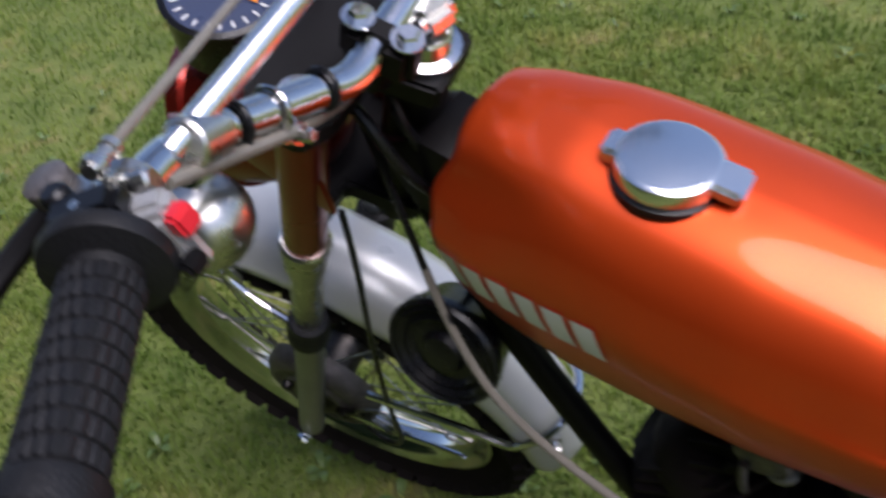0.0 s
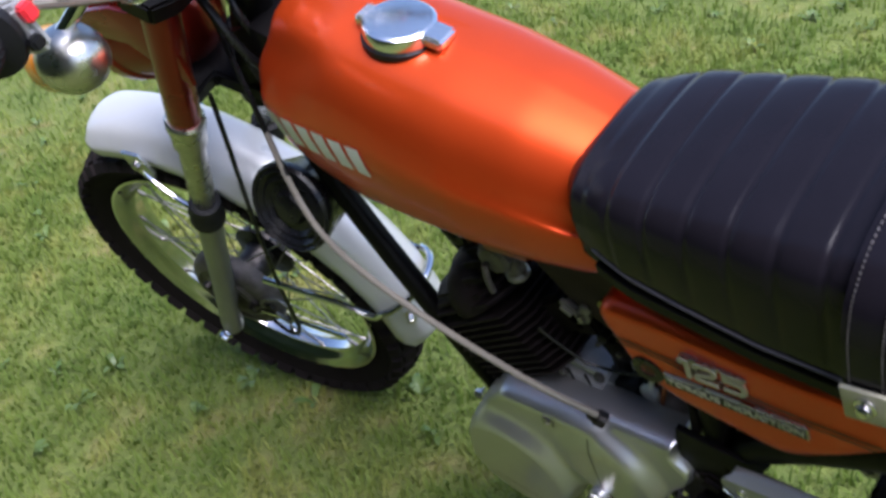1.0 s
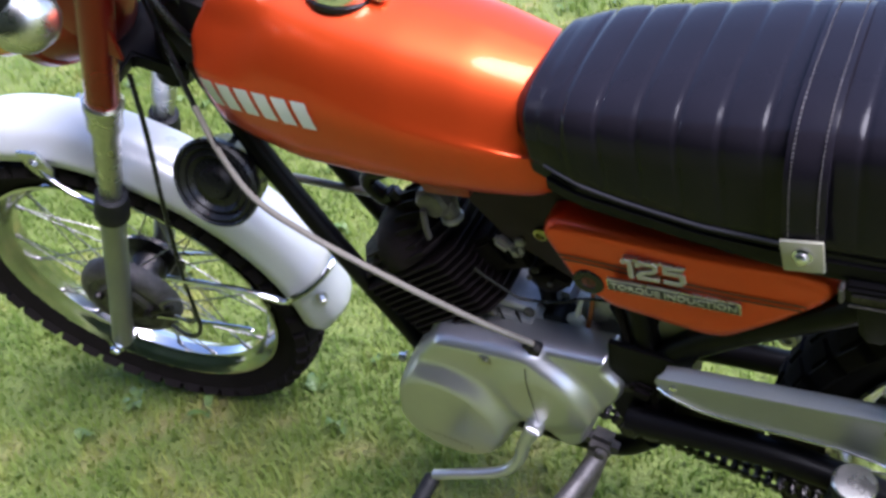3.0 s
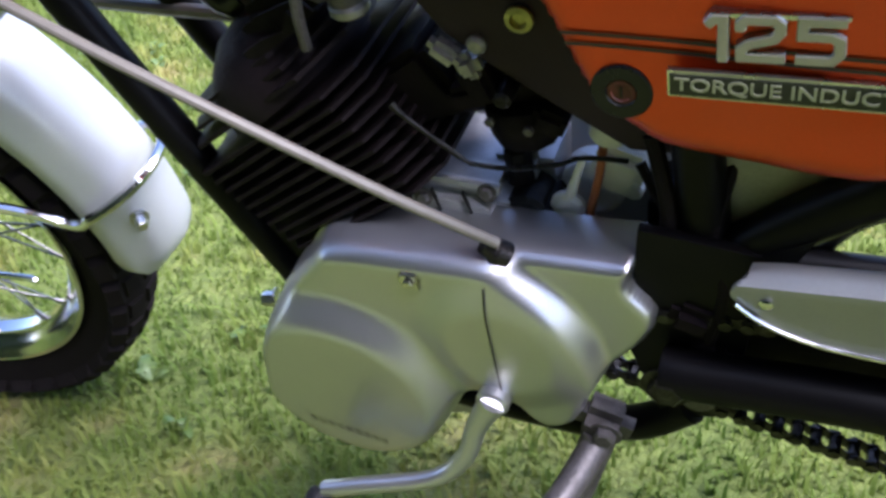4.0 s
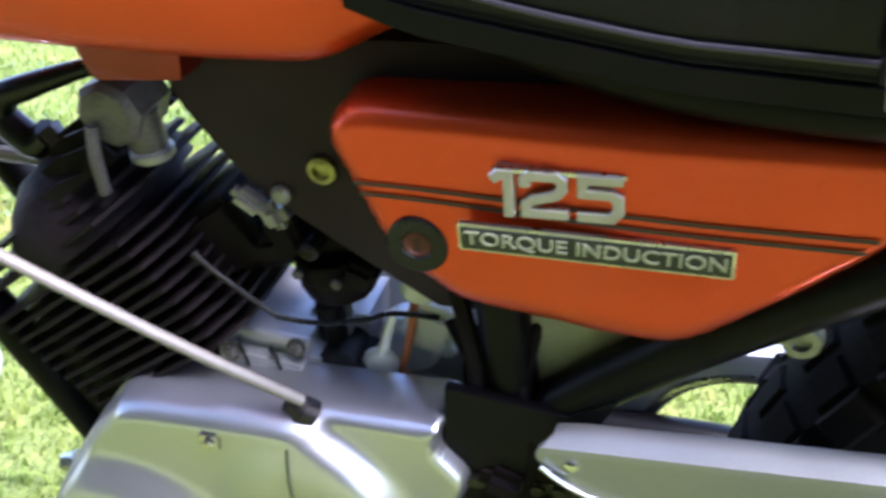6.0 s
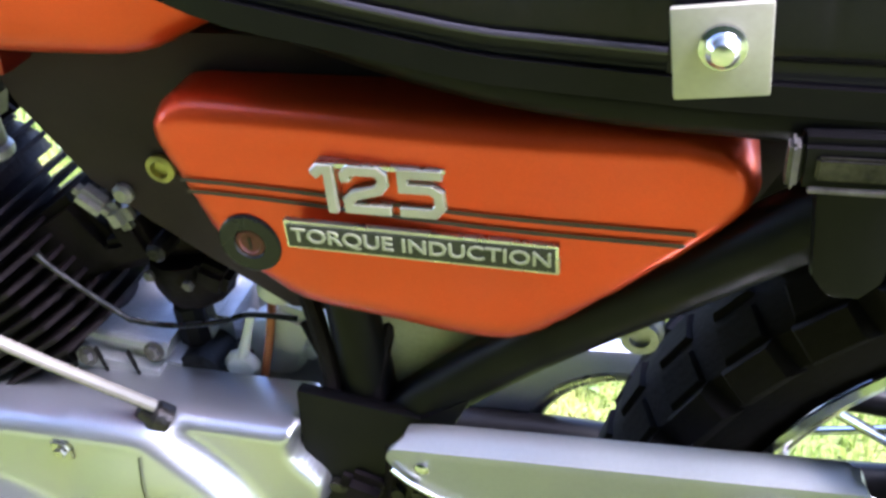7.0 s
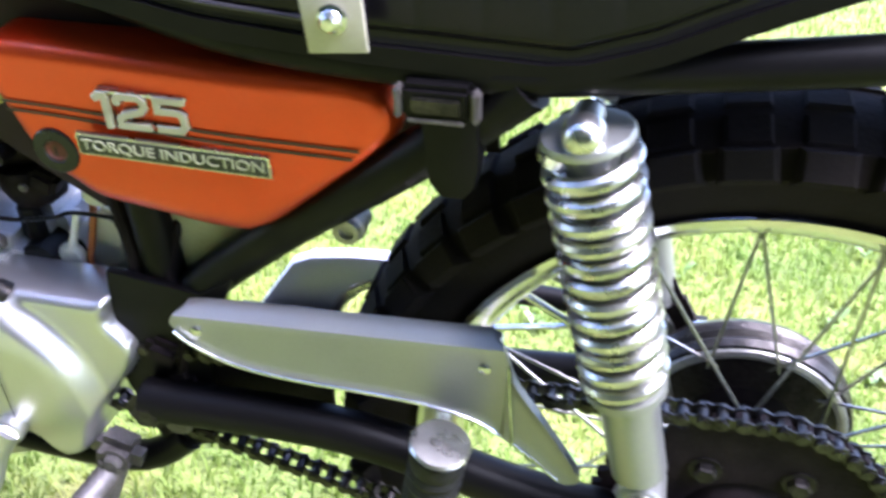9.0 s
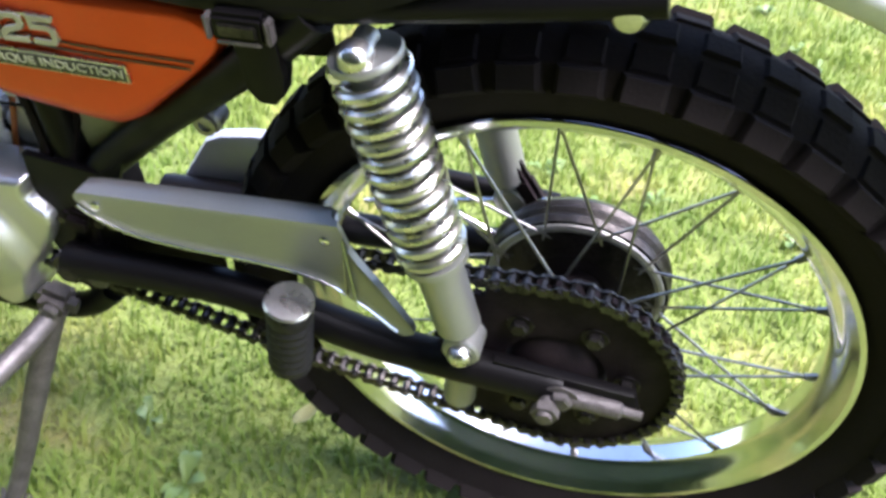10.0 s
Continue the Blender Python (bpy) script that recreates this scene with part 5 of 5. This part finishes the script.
block(bm, V(1.0845, -0.1065, 0.6415), (0.030, 0.002, 0.0025), bevel=0.0006)
part("bracket_glint", bm, STEEL, bracket)
bm = bmesh.new()
block(bm, V(1.0845, -0.1060, 0.6500), (0.026, 0.003, 0.009), bevel=0.001)
part("bracket_clip", bm, GREASE, bracket)

# rear mudguard
bm = bmesh.new()
skin(bm, trough(radians(112), radians(12), 0.431, 0.07, 0.028))
bmesh.ops.recalc_face_normals(bm, faces=bm.faces)
rmud = part("rear_mudguard", bm, FENDER, moto, "silver painted rear mudguard", m=Matrix.Translation(REAR))
bm = bmesh.new()
lathe(bm, [(0.011, 0), (0.011, 0.006), (0.008, 0.010), (0.001, 0.011)], (1.32, -0.082, 0.68), (0, -1, 0), 20)
part("mudguard_bolt", bm, DULL_CHROME, rmud)

# ---- engine ----
CRANK = [(0.57, 0.37), (0.60, 0.42), (0.64, 0.435), (0.70, 0.44), (0.76, 0.425), (0.785, 0.40), (0.80, 0.37), (0.80, 0.34), (0.79, 0.30), (0.76, 0.26), (0.66, 0.22), (0.59, 0.225), (0.56, 0.28), (0.555, 0.33)]
bm = bmesh.new()
slab(bm, CRANK, -0.06, 0.075, 0.01)
block(bm, V(0.700, 0.0, 0.44), (0.075, 0.09, 0.050), Matrix.Rotation(radians(8), 4, "Y"), 0.010)
block(bm, V(0.742, 0.015, 0.445), (0.040, 0.06, 0.060), bevel=0.010)
engine = part("crankcase", bm, CASE, moto, "grey cast alloy crankcase")

# joints, bolts and a bridge on the upper case
for x in (0.672, 0.694, 0.716):
    bm = bmesh.new()
    block(bm, V(x, -0.0455, 0.4475), (0.0009, 0.003, 0.036), Matrix.Rotation(radians(-12), 4, "Y"), 0)
    part("case_joint", bm, GREASE, engine)
for p in (V(0.684, -0.046, 0.458), V(0.727, -0.040, 0.462)):
    bm = bmesh.new()
    hexbolt(bm, p, (0, -1, 0.3), 0.0045, 0.005)
    part("case_bolt", bm, STEEL, engine)
bm = bmesh.new()
tube(bm, [(0.668, -0.034, 0.468), (0.70, -0.036, 0.466), (0.735, -0.036, 0.462)], 0.004, 8)
part("case_bridge", bm, CASE, engine)

COVER = spline([V(0.532, 0.300, 0), V(0.545, 0.345, 0), V(0.572, 0.390, 0), V(0.606, 0.430, 0), V(0.628, 0.444, 0), V(0.69, 0.447, 0), V(0.76, 0.447, 0), V(0.812, 0.447, 0), V(0.829, 0.446, 0), V(0.826, 0.428, 0), V(0.842, 0.404, 0), V(0.834, 0.380, 0), V(0.812, 0.350, 0), V(0.798, 0.325, 0), V(0.787, 0.297, 0), V(0.766, 0.284, 0), V(0.750, 0.290, 0), V(0.738, 0.304, 0), V(0.722, 0.309, 0), V(0.702, 0.298, 0), V(0.686, 0.272, 0), V(0.668, 0.244, 0), V(0.635, 0.222, 0), V(0.60, 0.212, 0), V(0.565, 0.220, 0), V(0.54, 0.248, 0), V(0.530, 0.275, 0)], 4, True)


def cover_depth(x, z, d):
    """Rounded rim, a domed flywheel housing in front, a softer bulge behind, a waist between."""
    soft = 0.013 - 0.006 * ease(0.70, 0.78, x)
    rim = math.sqrt(max(0.0, 1 - (1 - min(1, d / soft)) ** 2))
    r1 = math.hypot(x - 0.607, z - 0.302)
    r2 = math.hypot(x - 0.742, z - 0.372)
    a = 1 - ease(0.068, 0.100, r1)
    b = 1 - ease(0.035, 0.068, r2)
    step_back = ease(0.098, 0.113, math.hypot(x - 0.70, z - 0.345)) * ease(0.72, 0.76, x)
    return -0.062 - 0.032 * rim - 0.018 * a - 0.007 * b + 0.015 * step_back * rim


bm = bmesh.new()
shell(bm, [(p.x, p.y) for p in COVER], cover_depth, -0.035, 0.0026)
cover = part("engine_cover", bm, ALLOY, moto, "polished alloy left engine cover", sharp=60)
bm = bmesh.new()
o = V(0.686, cover_depth(0.686, 0.427, 0.018) - 0.001, 0.427)
block(bm, o + V(0, 0.002, 0), (0.016, 0.006, 0.016), bevel=0.002)
hexbolt(bm, o + V(0, -0.001, 0), (0, -1, 0), 0.004, 0.003, False)
part("cover_screw", bm, DULL_CHROME, cover)
bm = bmesh.new()
lathe(bm, [(0.0095, 0), (0.009, 0.009), (0.0065, 0.012), (0.0055, 0.018)], (0.748, -0.074, 0.441), (-0.6, -0.2, 0.6), 16)
part("cable_boot", bm, GREASE, cover)
for k in range(9):
    bm = bmesh.new()
    block(bm, V(0.572 + 0.0075 * k, -0.1115, 0.262 - 0.0015 * k), (0.005, 0.001, 0.008), bevel=0)
    part("cast_mark", bm, CAST, cover)

bm = bmesh.new()
rows_ = []
for k in range(20):
    z = 0.432 - 0.098 * k / 19
    y_ = cover_depth(0.7385, z, 0.016) - 0.0012
    rows_.append([V(0.7379, y_, z), V(0.7391, y_, z)])
skin(bm, rows_, False, False)
part("cover_seam", bm, GREASE, cover)
bm = bmesh.new()
hexbolt(bm, (0.531, -0.055, 0.333), (-0.9, -0.3, 0.1), 0.0065, 0.012)
part("cover_bolt", bm, DULL_CHROME, cover)

# cylinder and head, leaning forwards
AX = V(-0.545, 0, 0.838)
CX = V(0.838, 0, 0.545)
CYL = V(0.650, 0.0, 0.445)
def fin(bm, h, lx, ly, thick=0.0026, shift=0.0, cut=0.02):
    prof = [(-lx + cut, -ly), (lx - cut, -ly), (lx, -ly + cut), (lx, ly - cut), (lx - cut, ly), (-lx + cut, ly), (-lx, ly - cut), (-lx, -ly + cut)]
    skin(bm, [[CYL + AX * (h + dz) + CX * (a + shift) + V(0, b, 0) for a, b in prof] for dz in (0, thick)])


bm = bmesh.new()
lathe(bm, [(0.045, -0.03), (0.048, 0.09), (0.05, 0.10)], CYL, AX, 32)
block(bm, CYL + CX * 0.07 + AX * 0.05, (0.06, 0.06, 0.05), Matrix.Rotation(radians(-33), 4, "Y"), 0.006)
barrel = part("cylinder", bm, IRON, moto, "black finned two-stroke cylinder")
for k in range(10):
    bm = bmesh.new()
    fin(bm, 0.006 + 0.0092 * k, 0.084 + 0.0006 * k, 0.066, shift=-0.012 - 0.0008 * k)
    bmesh.ops.recalc_face_normals(bm, faces=bm.faces)
    part("cooling_fin", bm, IRON, barrel)
bm = bmesh.new()
lathe(bm, [(0.066, 0.098), (0.066, 0.110), (0.062, 0.122), (0.050, 0.136), (0.032, 0.148), (0.010, 0.152)], CYL - CX * 0.006, AX, 40)
headp = part("cylinder_head", bm, IRON, moto, "black finned cylinder head")
for k in range(3):
    bm = bmesh.new()
    fin(bm, 0.106 + 0.0095 * k, 0.088 - 0.008 * k, 0.064 - 0.005 * k, 0.003, -0.014, 0.03)
    bmesh.ops.recalc_face_normals(bm, faces=bm.faces)
    part("head_fin", bm, IRON, headp)
for k in range(8):
    bm = bmesh.new()
    y = -0.049 + 0.014 * k
    top_ = 0.158 - 9.0 * y * y
    prof = [(0.012, 0.128), (0.066, 0.128), (0.064, 0.14), (0.05, top_ - 0.004), (0.03, top_), (0.012, top_)]
    skin(bm, [[CYL + AX * h + CX * a + V(0, y + dy, 0) for a, h in prof] for dy in (-0.0014, 0.0014)])
    bmesh.ops.recalc_face_normals(bm, faces=bm.faces)
    part("head_fin", bm, IRON, headp)
bm = bmesh.new()
sp = CYL + AX * 0.15
rod(bm, sp, sp + AX * 0.015, 0.009, 6)
plug = part("spark_plug", bm, STEEL, moto)
bm = bmesh.new()
tube(bm, [sp + AX * 0.010, V(0.548, 0.0, 0.572), V(0.531, 0.0, 0.590), V(0.538, 0.0, 0.604), V(0.556, 0.0, 0.611), V(0.595, 0.005, 0.622), V(0.63, 0.01, 0.63)], [0.011, 0.0115, 0.0105, 0.009, 0.0085, 0.006, 0.005], 12)
part("plug_cap", bm, PLASTIC, plug, "black plug cap and lead")

# carburettor
bm = bmesh.new()
c = V(0.748, -0.008, 0.530)
rod(bm, V(0.69, 0.0, 0.515), V(0.81, 0.0, 0.55), 0.021, 24, 0.003)
carb = part("carburettor", bm, IRON, moto, "dark grimy carburettor")
bm = bmesh.new()
rod(bm, c, c + V(-0.006, 0, 0.075), 0.016, 8, 0.003)
part("throttle_barrel", bm, IRON, carb)
bm = bmesh.new()
lathe(bm, [(0.0245, 0.0), (0.026, 0.004), (0.025, 0.018), (0.021, 0.030), (0.012, 0.036)], c + V(0, 0, -0.012), (0.06, 0, -1), 10)
part("float_bowl", bm, IRON, carb)
for q, size, turn in ((V(0.022, -0.012, -0.018), (0.022, 0.024, 0.018), 25), (V(-0.018, -0.020, 0.010), (0.020, 0.016, 0.028), -20), (V(-0.026, -0.018, 0.0), (0.026, 0.018, 0.016), -16)):
    bm = bmesh.new()
    block(bm, c + q, size, Matrix.Rotation(radians(turn), 4, "Y"), 0.004)
    part("casting_lug", bm, IRON, carb)
bm = bmesh.new()
rod(bm, c + V(0.0, -0.034, 0.006), c + V(0.0, -0.010, 0.006), 0.006, 8, 0.002)
part("idle_screw", bm, GREASE, carb)
bm = bmesh.new()
rod(bm, c + V(-0.006, -0.008, -0.045), c + V(-0.006, -0.008, -0.078), 0.0095, 8, 0.003)
part("drain_plug", bm, BLACK, carb)
bm = bmesh.new()
block(bm, V(0.722, -0.030, 0.560), (0.020, 0.008, 0.007), Matrix.Rotation(radians(55), 4, "Y"), 0.002)
part("intake_clip", bm, STEEL, carb, "worn metal intake clip")
bm = bmesh.new()
block(bm, V(0.716, -0.036, 0.566), (0.022, 0.014, 0.012), Matrix.Rotation(radians(40), 4, "Y"), 0.004)
block(bm, V(0.729, -0.034, 0.556), (0.016, 0.014, 0.018), Matrix.Rotation(radians(-20), 4, "Y"), 0.005)
rod(bm, (0.737, -0.040, 0.572), (0.737, -0.022, 0.572), 0.006, 12, 0.002)
part("intake_flange", bm, CAST, carb, "bare alloy intake flange")
for q in (V(0.760, -0.034, 0.512), V(0.735, -0.032, 0.515)):
    bm = bmesh.new()
    hexbolt(bm, q, (0, -1, 0), 0.0035, 0.004, False)
    part("carb_screw", bm, STEEL, carb)

# oil pump with a pale disc on a stem behind the cover
bm = bmesh.new()
rod(bm, (0.785, -0.005, 0.44), (0.785, 0.02, 0.44), 0.022, 20, 0.004)
block(bm, V(0.806, -0.001, 0.466), (0.034, 0.036, 0.036), Matrix.Rotation(radians(20), 4, "Y"), 0.006)
rod(bm, (0.815, -0.016, 0.452), (0.815, 0.0, 0.452), 0.007, 16, 0.002)
rod(bm, (0.800, -0.012, 0.492), (0.806, -0.012, 0.508), 0.012, 16, 0.003)
pump = part("oil_pump", bm, WHITE, moto, "bright alloy oil pump")
bm = bmesh.new()
rod(bm, (0.776, -0.031, 0.446), (0.776, -0.022, 0.446), 0.0115, 24, 0.003)
tube(bm, [(0.777, -0.027, 0.452), (0.783, -0.026, 0.470), (0.789, -0.024, 0.488)], [0.0045, 0.0028, 0.0026], 10)
part("pump_disc", bm, WHITE, pump, "pale pump disc with a stem")
bm = bmesh.new()
rod(bm, (0.748, -0.035, 0.440), (0.748, 0.0, 0.440), 0.015, 20, 0.003)
rod(bm, (0.762, -0.033, 0.436), (0.762, -0.0, 0.436), 0.010, 20, 0.003)
part("rubber_plug", bm, GRIP, pump)
bm = bmesh.new()
tube(bm, [(0.800, -0.018, 0.492), (0.797, -0.024, 0.470), (0.791, -0.028, 0.445), (0.786, -0.03, 0.42)], 0.0028, 8)
part("pump_wire", bm, COPPER, pump, "orange wire")

# air box behind the cylinder
bm = bmesh.new()
slab(bm, [(0.672, 0.655), (0.72, 0.665), (0.82, 0.665), (0.98, 0.66), (1.078, 0.655), (1.074, 0.612), (1.058, 0.582), (1.0, 0.560), (0.97, 0.55), (0.90, 0.50), (0.82, 0.50), (0.775, 0.53), (0.74, 0.555), (0.715, 0.575), (0.685, 0.62)], -0.035, 0.06, 0.01)
airbox = part("air_box", bm, ENGINE_GREY, moto, "dark grey air box")
bm = bmesh.new()
lathe(bm, [(0.008, 0), (0.008, 0.003), (0.005, 0.004), (0.004, 0.001), (0.001, 0.001)], (0.765, -0.036, 0.590), (0, -1, 0), 20)
part("air_box_screw", bm, BRASS, airbox)
bm = bmesh.new()
slab(bm, [(0.868, 0.555), (0.955, 0.555), (0.931, 0.488), (0.914, 0.466), (0.874, 0.452), (0.868, 0.48)], -0.040, -0.02, 0.004)
part("battery_tray", bm, TRAY, moto, "pale grey tray under the side panel")

bm = bmesh.new()
skin(bm, [[V(x, y0, 0.355), V(x, y0 + 0.004, 0.385), V(x, y0 + 0.040, 0.470), V(x, y0 + 0.075, 0.476), V(x, y0 + 0.075, 0.355)] for x, y0 in ((0.690, 0.004), (0.700, 0.0), (0.828, 0.0), (0.840, 0.006))])
bmesh.ops.recalc_face_normals(bm, faces=bm.faces)
bmesh.ops.bevel(bm, geom=[e for e in bm.edges if e.is_manifold and e.calc_face_angle(0) > 0.4], offset=0.003, segments=2, affect="EDGES")
part("crankcase_top", bm, FENDER, moto, "pale alloy top of the crankcase")
# dark sheet added behind the panel's rear edge to keep the gap dark
bm = bmesh.new()
slab(bm, [(1.040, 0.625), (1.095, 0.625), (1.100, 0.560), (1.045, 0.555)], 0.0, 0.006, 0.002)
part("gap_sheet", bm, IRON, moto, "added dark sheet filling the gap between side panel and rear wheel")

# loose wiring and small pipes round the carburettor
bm = bmesh.new()
tube(bm, [(0.722, -0.046, 0.491), (0.735, -0.042, 0.486), (0.750, -0.040, 0.485), (0.775, -0.035, 0.487), (0.79, -0.03, 0.49), (0.815, -0.02, 0.482)], 0.0018, 8)
part("earth_wire", bm, PLASTIC, moto)
bm = bmesh.new()
tube(bm, [(0.683, -0.055, 0.540), (0.690, -0.054, 0.530), (0.708, -0.050, 0.508), (0.723, -0.046, 0.490)], [0.0028, 0.0019, 0.0018, 0.0015], 8)
part("breather_pipe", bm, GREASE, moto)
bm = bmesh.new()
tube(bm, [(0.36, 0.03, 0.55), (0.40, 0.03, 0.548), (0.465, 0.03, 0.544), (0.56, 0.03, 0.540)], 0.0055, 10)
part("tachometer_cable", bm, SLEEVE, moto, "grey sleeved cable behind the down tubes")

# petcock under the tank
bm = bmesh.new()
rod(bm, (0.650, -0.035, 0.69), (0.650, -0.035, 0.64), 0.010, 16, 0.002)
rod(bm, (0.650, -0.052, 0.622), (0.650, -0.012, 0.622), 0.020, 8, 0.004)
rod(bm, (0.660, -0.035, 0.622), (0.660, -0.035, 0.594), 0.011, 16, 0.003)
cock = part("fuel_tap", bm, STEEL, moto, "grimy fuel tap under the tank")
bm = bmesh.new()
rod(bm, (0.661, -0.035, 0.597), (0.661, -0.035, 0.589), 0.0125, 16, 0.002)
part("tap_bowl", bm, CAST, cock)
bm = bmesh.new()
tube(bm, [(0.642, -0.055, 0.618), (0.640, -0.057, 0.60), (0.637, -0.055, 0.576)], 0.0036, 8)
part("tap_lever", bm, STEEL, cock)

# exhaust on the right
bm = bmesh.new()
tube(bm, [(0.55, 0.0, 0.47), (0.50, 0.02, 0.42), (0.56, 0.08, 0.34), (0.70, 0.105, 0.24), (0.86, 0.105, 0.235)], [0.02, 0.02, 0.022, 0.024, 0.024], 18)
pipe = part("exhaust", bm, BLACK, moto, "black exhaust with bright heat shield")
bm = bmesh.new()
tube(bm, [(1.06, 0.11, 0.352), (1.14, 0.11, 0.35), (1.26, 0.11, 0.34)], 0.010, 14)
part("tail_pipe", bm, BLACK, pipe)
bm = bmesh.new()
slab(bm, [(0.835, 0.270), (0.862, 0.312), (0.896, 0.362), (0.915, 0.372), (0.95, 0.378), (1.04, 0.384), (1.04, 0.362), (0.985, 0.356), (0.955, 0.346), (0.938, 0.328), (0.925, 0.300), (0.90, 0.265)], 0.096, 0.112, 0.006)
part("heat_shield", bm, SHIELD, pipe, "pale grey heat shield")
bm = bmesh.new()
tube(bm, [(0.925, 0.102, 0.290), (0.938, 0.102, 0.322), (0.962, 0.102, 0.346), (1.0, 0.102, 0.358), (1.08, 0.105, 0.353)], 0.007, 14)
part("shield_edge", bm, DULL_CHROME, pipe)

# horn
bm = bmesh.new()
H = V(0.374, -0.078, 0.632)
hx = V(0.18, -0.93, 0.32).normalized()
lathe(bm, [(0.020, -0.055), (0.046, -0.045), (0.054, -0.012), (0.056, -0.008), (0.056, 0.0), (0.053, 0.004), (0.050, 0.001), (0.046, 0.003), (0.041, -0.002), (0.036, 0.001), (0.031, -0.004), (0.022, -0.003), (0.018, 0.004), (0.001, 0.006)], H, hx, 44)
horn = part("horn", bm, PLASTIC, moto, "round black horn")
bm = bmesh.new()
tube(bm, [H - hx * 0.05, (0.385, -0.01, 0.68)], 0.006, 8, 0)
part("horn_bracket", bm, BLACK, horn)

# clutch cable: from the lever past the speedometer, down the steering head, and back to the engine
bm = bmesh.new()
tube(bm, [(0.4792, -0.2417, 1.0469), (0.4726, -0.227, 1.045), (0.446, -0.168, 1.0375), (0.4196, -0.1093, 1.03), (0.393, -0.050, 1.020), (0.362, -0.012, 0.985), STEER @ V(0.33, 0.0, 0.93)], 0.0027, 10, 8)
clutch = part("clutch_cable", bm, SLEEVE, moto, "grey sleeved clutch cable")
bm = bmesh.new()
lathe(bm, [(0.0045, 0.0), (0.0062, 0.002), (0.0062, 0.007), (0.0042, 0.008), (0.0042, 0.016), (0.0055, 0.017), (0.0055, 0.021), (0.003, 0.023)], (0.4822, -0.2484, 1.0478), (-0.41, 0.91, -0.117), 16)
part("cable_adjuster", bm, DULL_CHROME, clutch)
# same cable by the steering head; its shade is put in as black
bm = bmesh.new()
tube(bm, [STEER @ V(0.33, 0.0, 0.93), (0.362, -0.035, 0.86), (0.380, -0.052, 0.79), (0.388, -0.062, 0.735), (0.412, -0.080, 0.688)], 0.0034, 10, 8)
part("shaded_cable", bm, PLASTIC, clutch, "clutch cable along the steering head, blackened for shade")
bm = bmesh.new()
tube(bm, [(0.388, -0.062, 0.735), (0.412, -0.080, 0.688), (0.452, -0.098, 0.642), (0.52, -0.112, 0.616), (0.60, -0.112, 0.572), (0.69, -0.098, 0.507), (0.746, -0.078, 0.456)], 0.0037, 10, 8)
part("cable_run", bm, SLEEVE, clutch)

# front brake cable, past the mudguard to the hub
bm = bmesh.new()
tube(bm, [STEER @ fork_point(0.55, 0.02, -0.05), STEER @ fork_point(0.47, 0.045, -0.062), STEER @ fork_point(0.33, 0.07, -0.068), STEER @ fork_point(0.18, 0.10, -0.072), STEER @ fork_point(0.05, 0.13, -0.072), STEER @ fork_point(0.0, 0.115, -0.070), STEER @ fork_point(0.01, 0.08, -0.068)], 0.0032, 10)
part("brake_cable", bm, PLASTIC, moto, "black front brake cable")

# lower bracket beside the rear wheel
bm = bmesh.new()
rod(bm, (1.214, -0.072, 0.335), (1.206, -0.072, 0.255), 0.015, 16, 0.003)
part("shock_bracket", bm, SILVER, moto)

bm = bmesh.new()
rod(bm, (1.112, 0.060, 0.393), (1.280, 0.060, 0.290), 0.0036, 10)
part("torque_rod", bm, CHROME, moto, "bright brake torque rod")
bm = bmesh.new()
rod(bm, (1.072, 0.080, 0.332), (1.262, 0.080, 0.372), 0.0028, 10)
part("brake_rod", bm, CHROME, moto)
bm = bmesh.new()
block(bm, V(1.236, 0.085, 0.372), (0.022, 0.016, 0.044), Matrix.Rotation(radians(-28), 4, "Y"), 0.005)
block(bm, V(1.226, 0.085, 0.398), (0.012, 0.012, 0.030), Matrix.Rotation(radians(-28), 4, "Y"), 0.004)
part("brake_arm", bm, IRON, moto)

# gear lever
bm = bmesh.new()
rod(bm, (0.732, -0.07, 0.325), (0.732, -0.110, 0.325), 0.012, 18, 0.002)
tube(bm, [(0.732, -0.105, 0.325), (0.718, -0.112, 0.300), (0.706, -0.12, 0.268), (0.68, -0.13, 0.244), (0.62, -0.145, 0.232), (0.588, -0.150, 0.222)], [0.011, 0.008, 0.0075, 0.007, 0.007, 0.007], 12)
gear = part("gear_lever", bm, ALLOY, moto, "polished gear lever with rubber tip")
bm = bmesh.new()
rod(bm, (0.584, -0.148, 0.216), (0.574, -0.190, 0.200), 0.011, 16, 0.003)
part("lever_rubber", bm, GRIP, gear)

# rider's peg and side stand
bm = bmesh.new()
block(bm, V(0.80, -0.075, 0.285), (0.044, 0.03, 0.034), Matrix.Rotation(radians(18), 4, "Y"), 0.010)
hexbolt(bm, V(0.806, -0.090, 0.290), (0, -1, 0), 0.008, 0.008)
tube(bm, [(0.80, -0.085, 0.275), (0.785, -0.13, 0.265), (0.765, -0.19, 0.26)], [0.012, 0.011, 0.012], 12)
part("footpeg", bm, STEEL, moto, "worn metal rider footpeg")
bm = bmesh.new()
tube(bm, [(0.80, -0.085, 0.280), (0.770, -0.125, 0.19), (0.73, -0.16, 0.08), (0.712, -0.178, 0.035)], [0.013, 0.012, 0.010, 0.010], 14)
block(bm, V(0.705, -0.182, 0.030), (0.05, 0.03, 0.006), bevel=0.002)
part("side_stand", bm, STEEL, moto, "grey steel side stand, folded down")
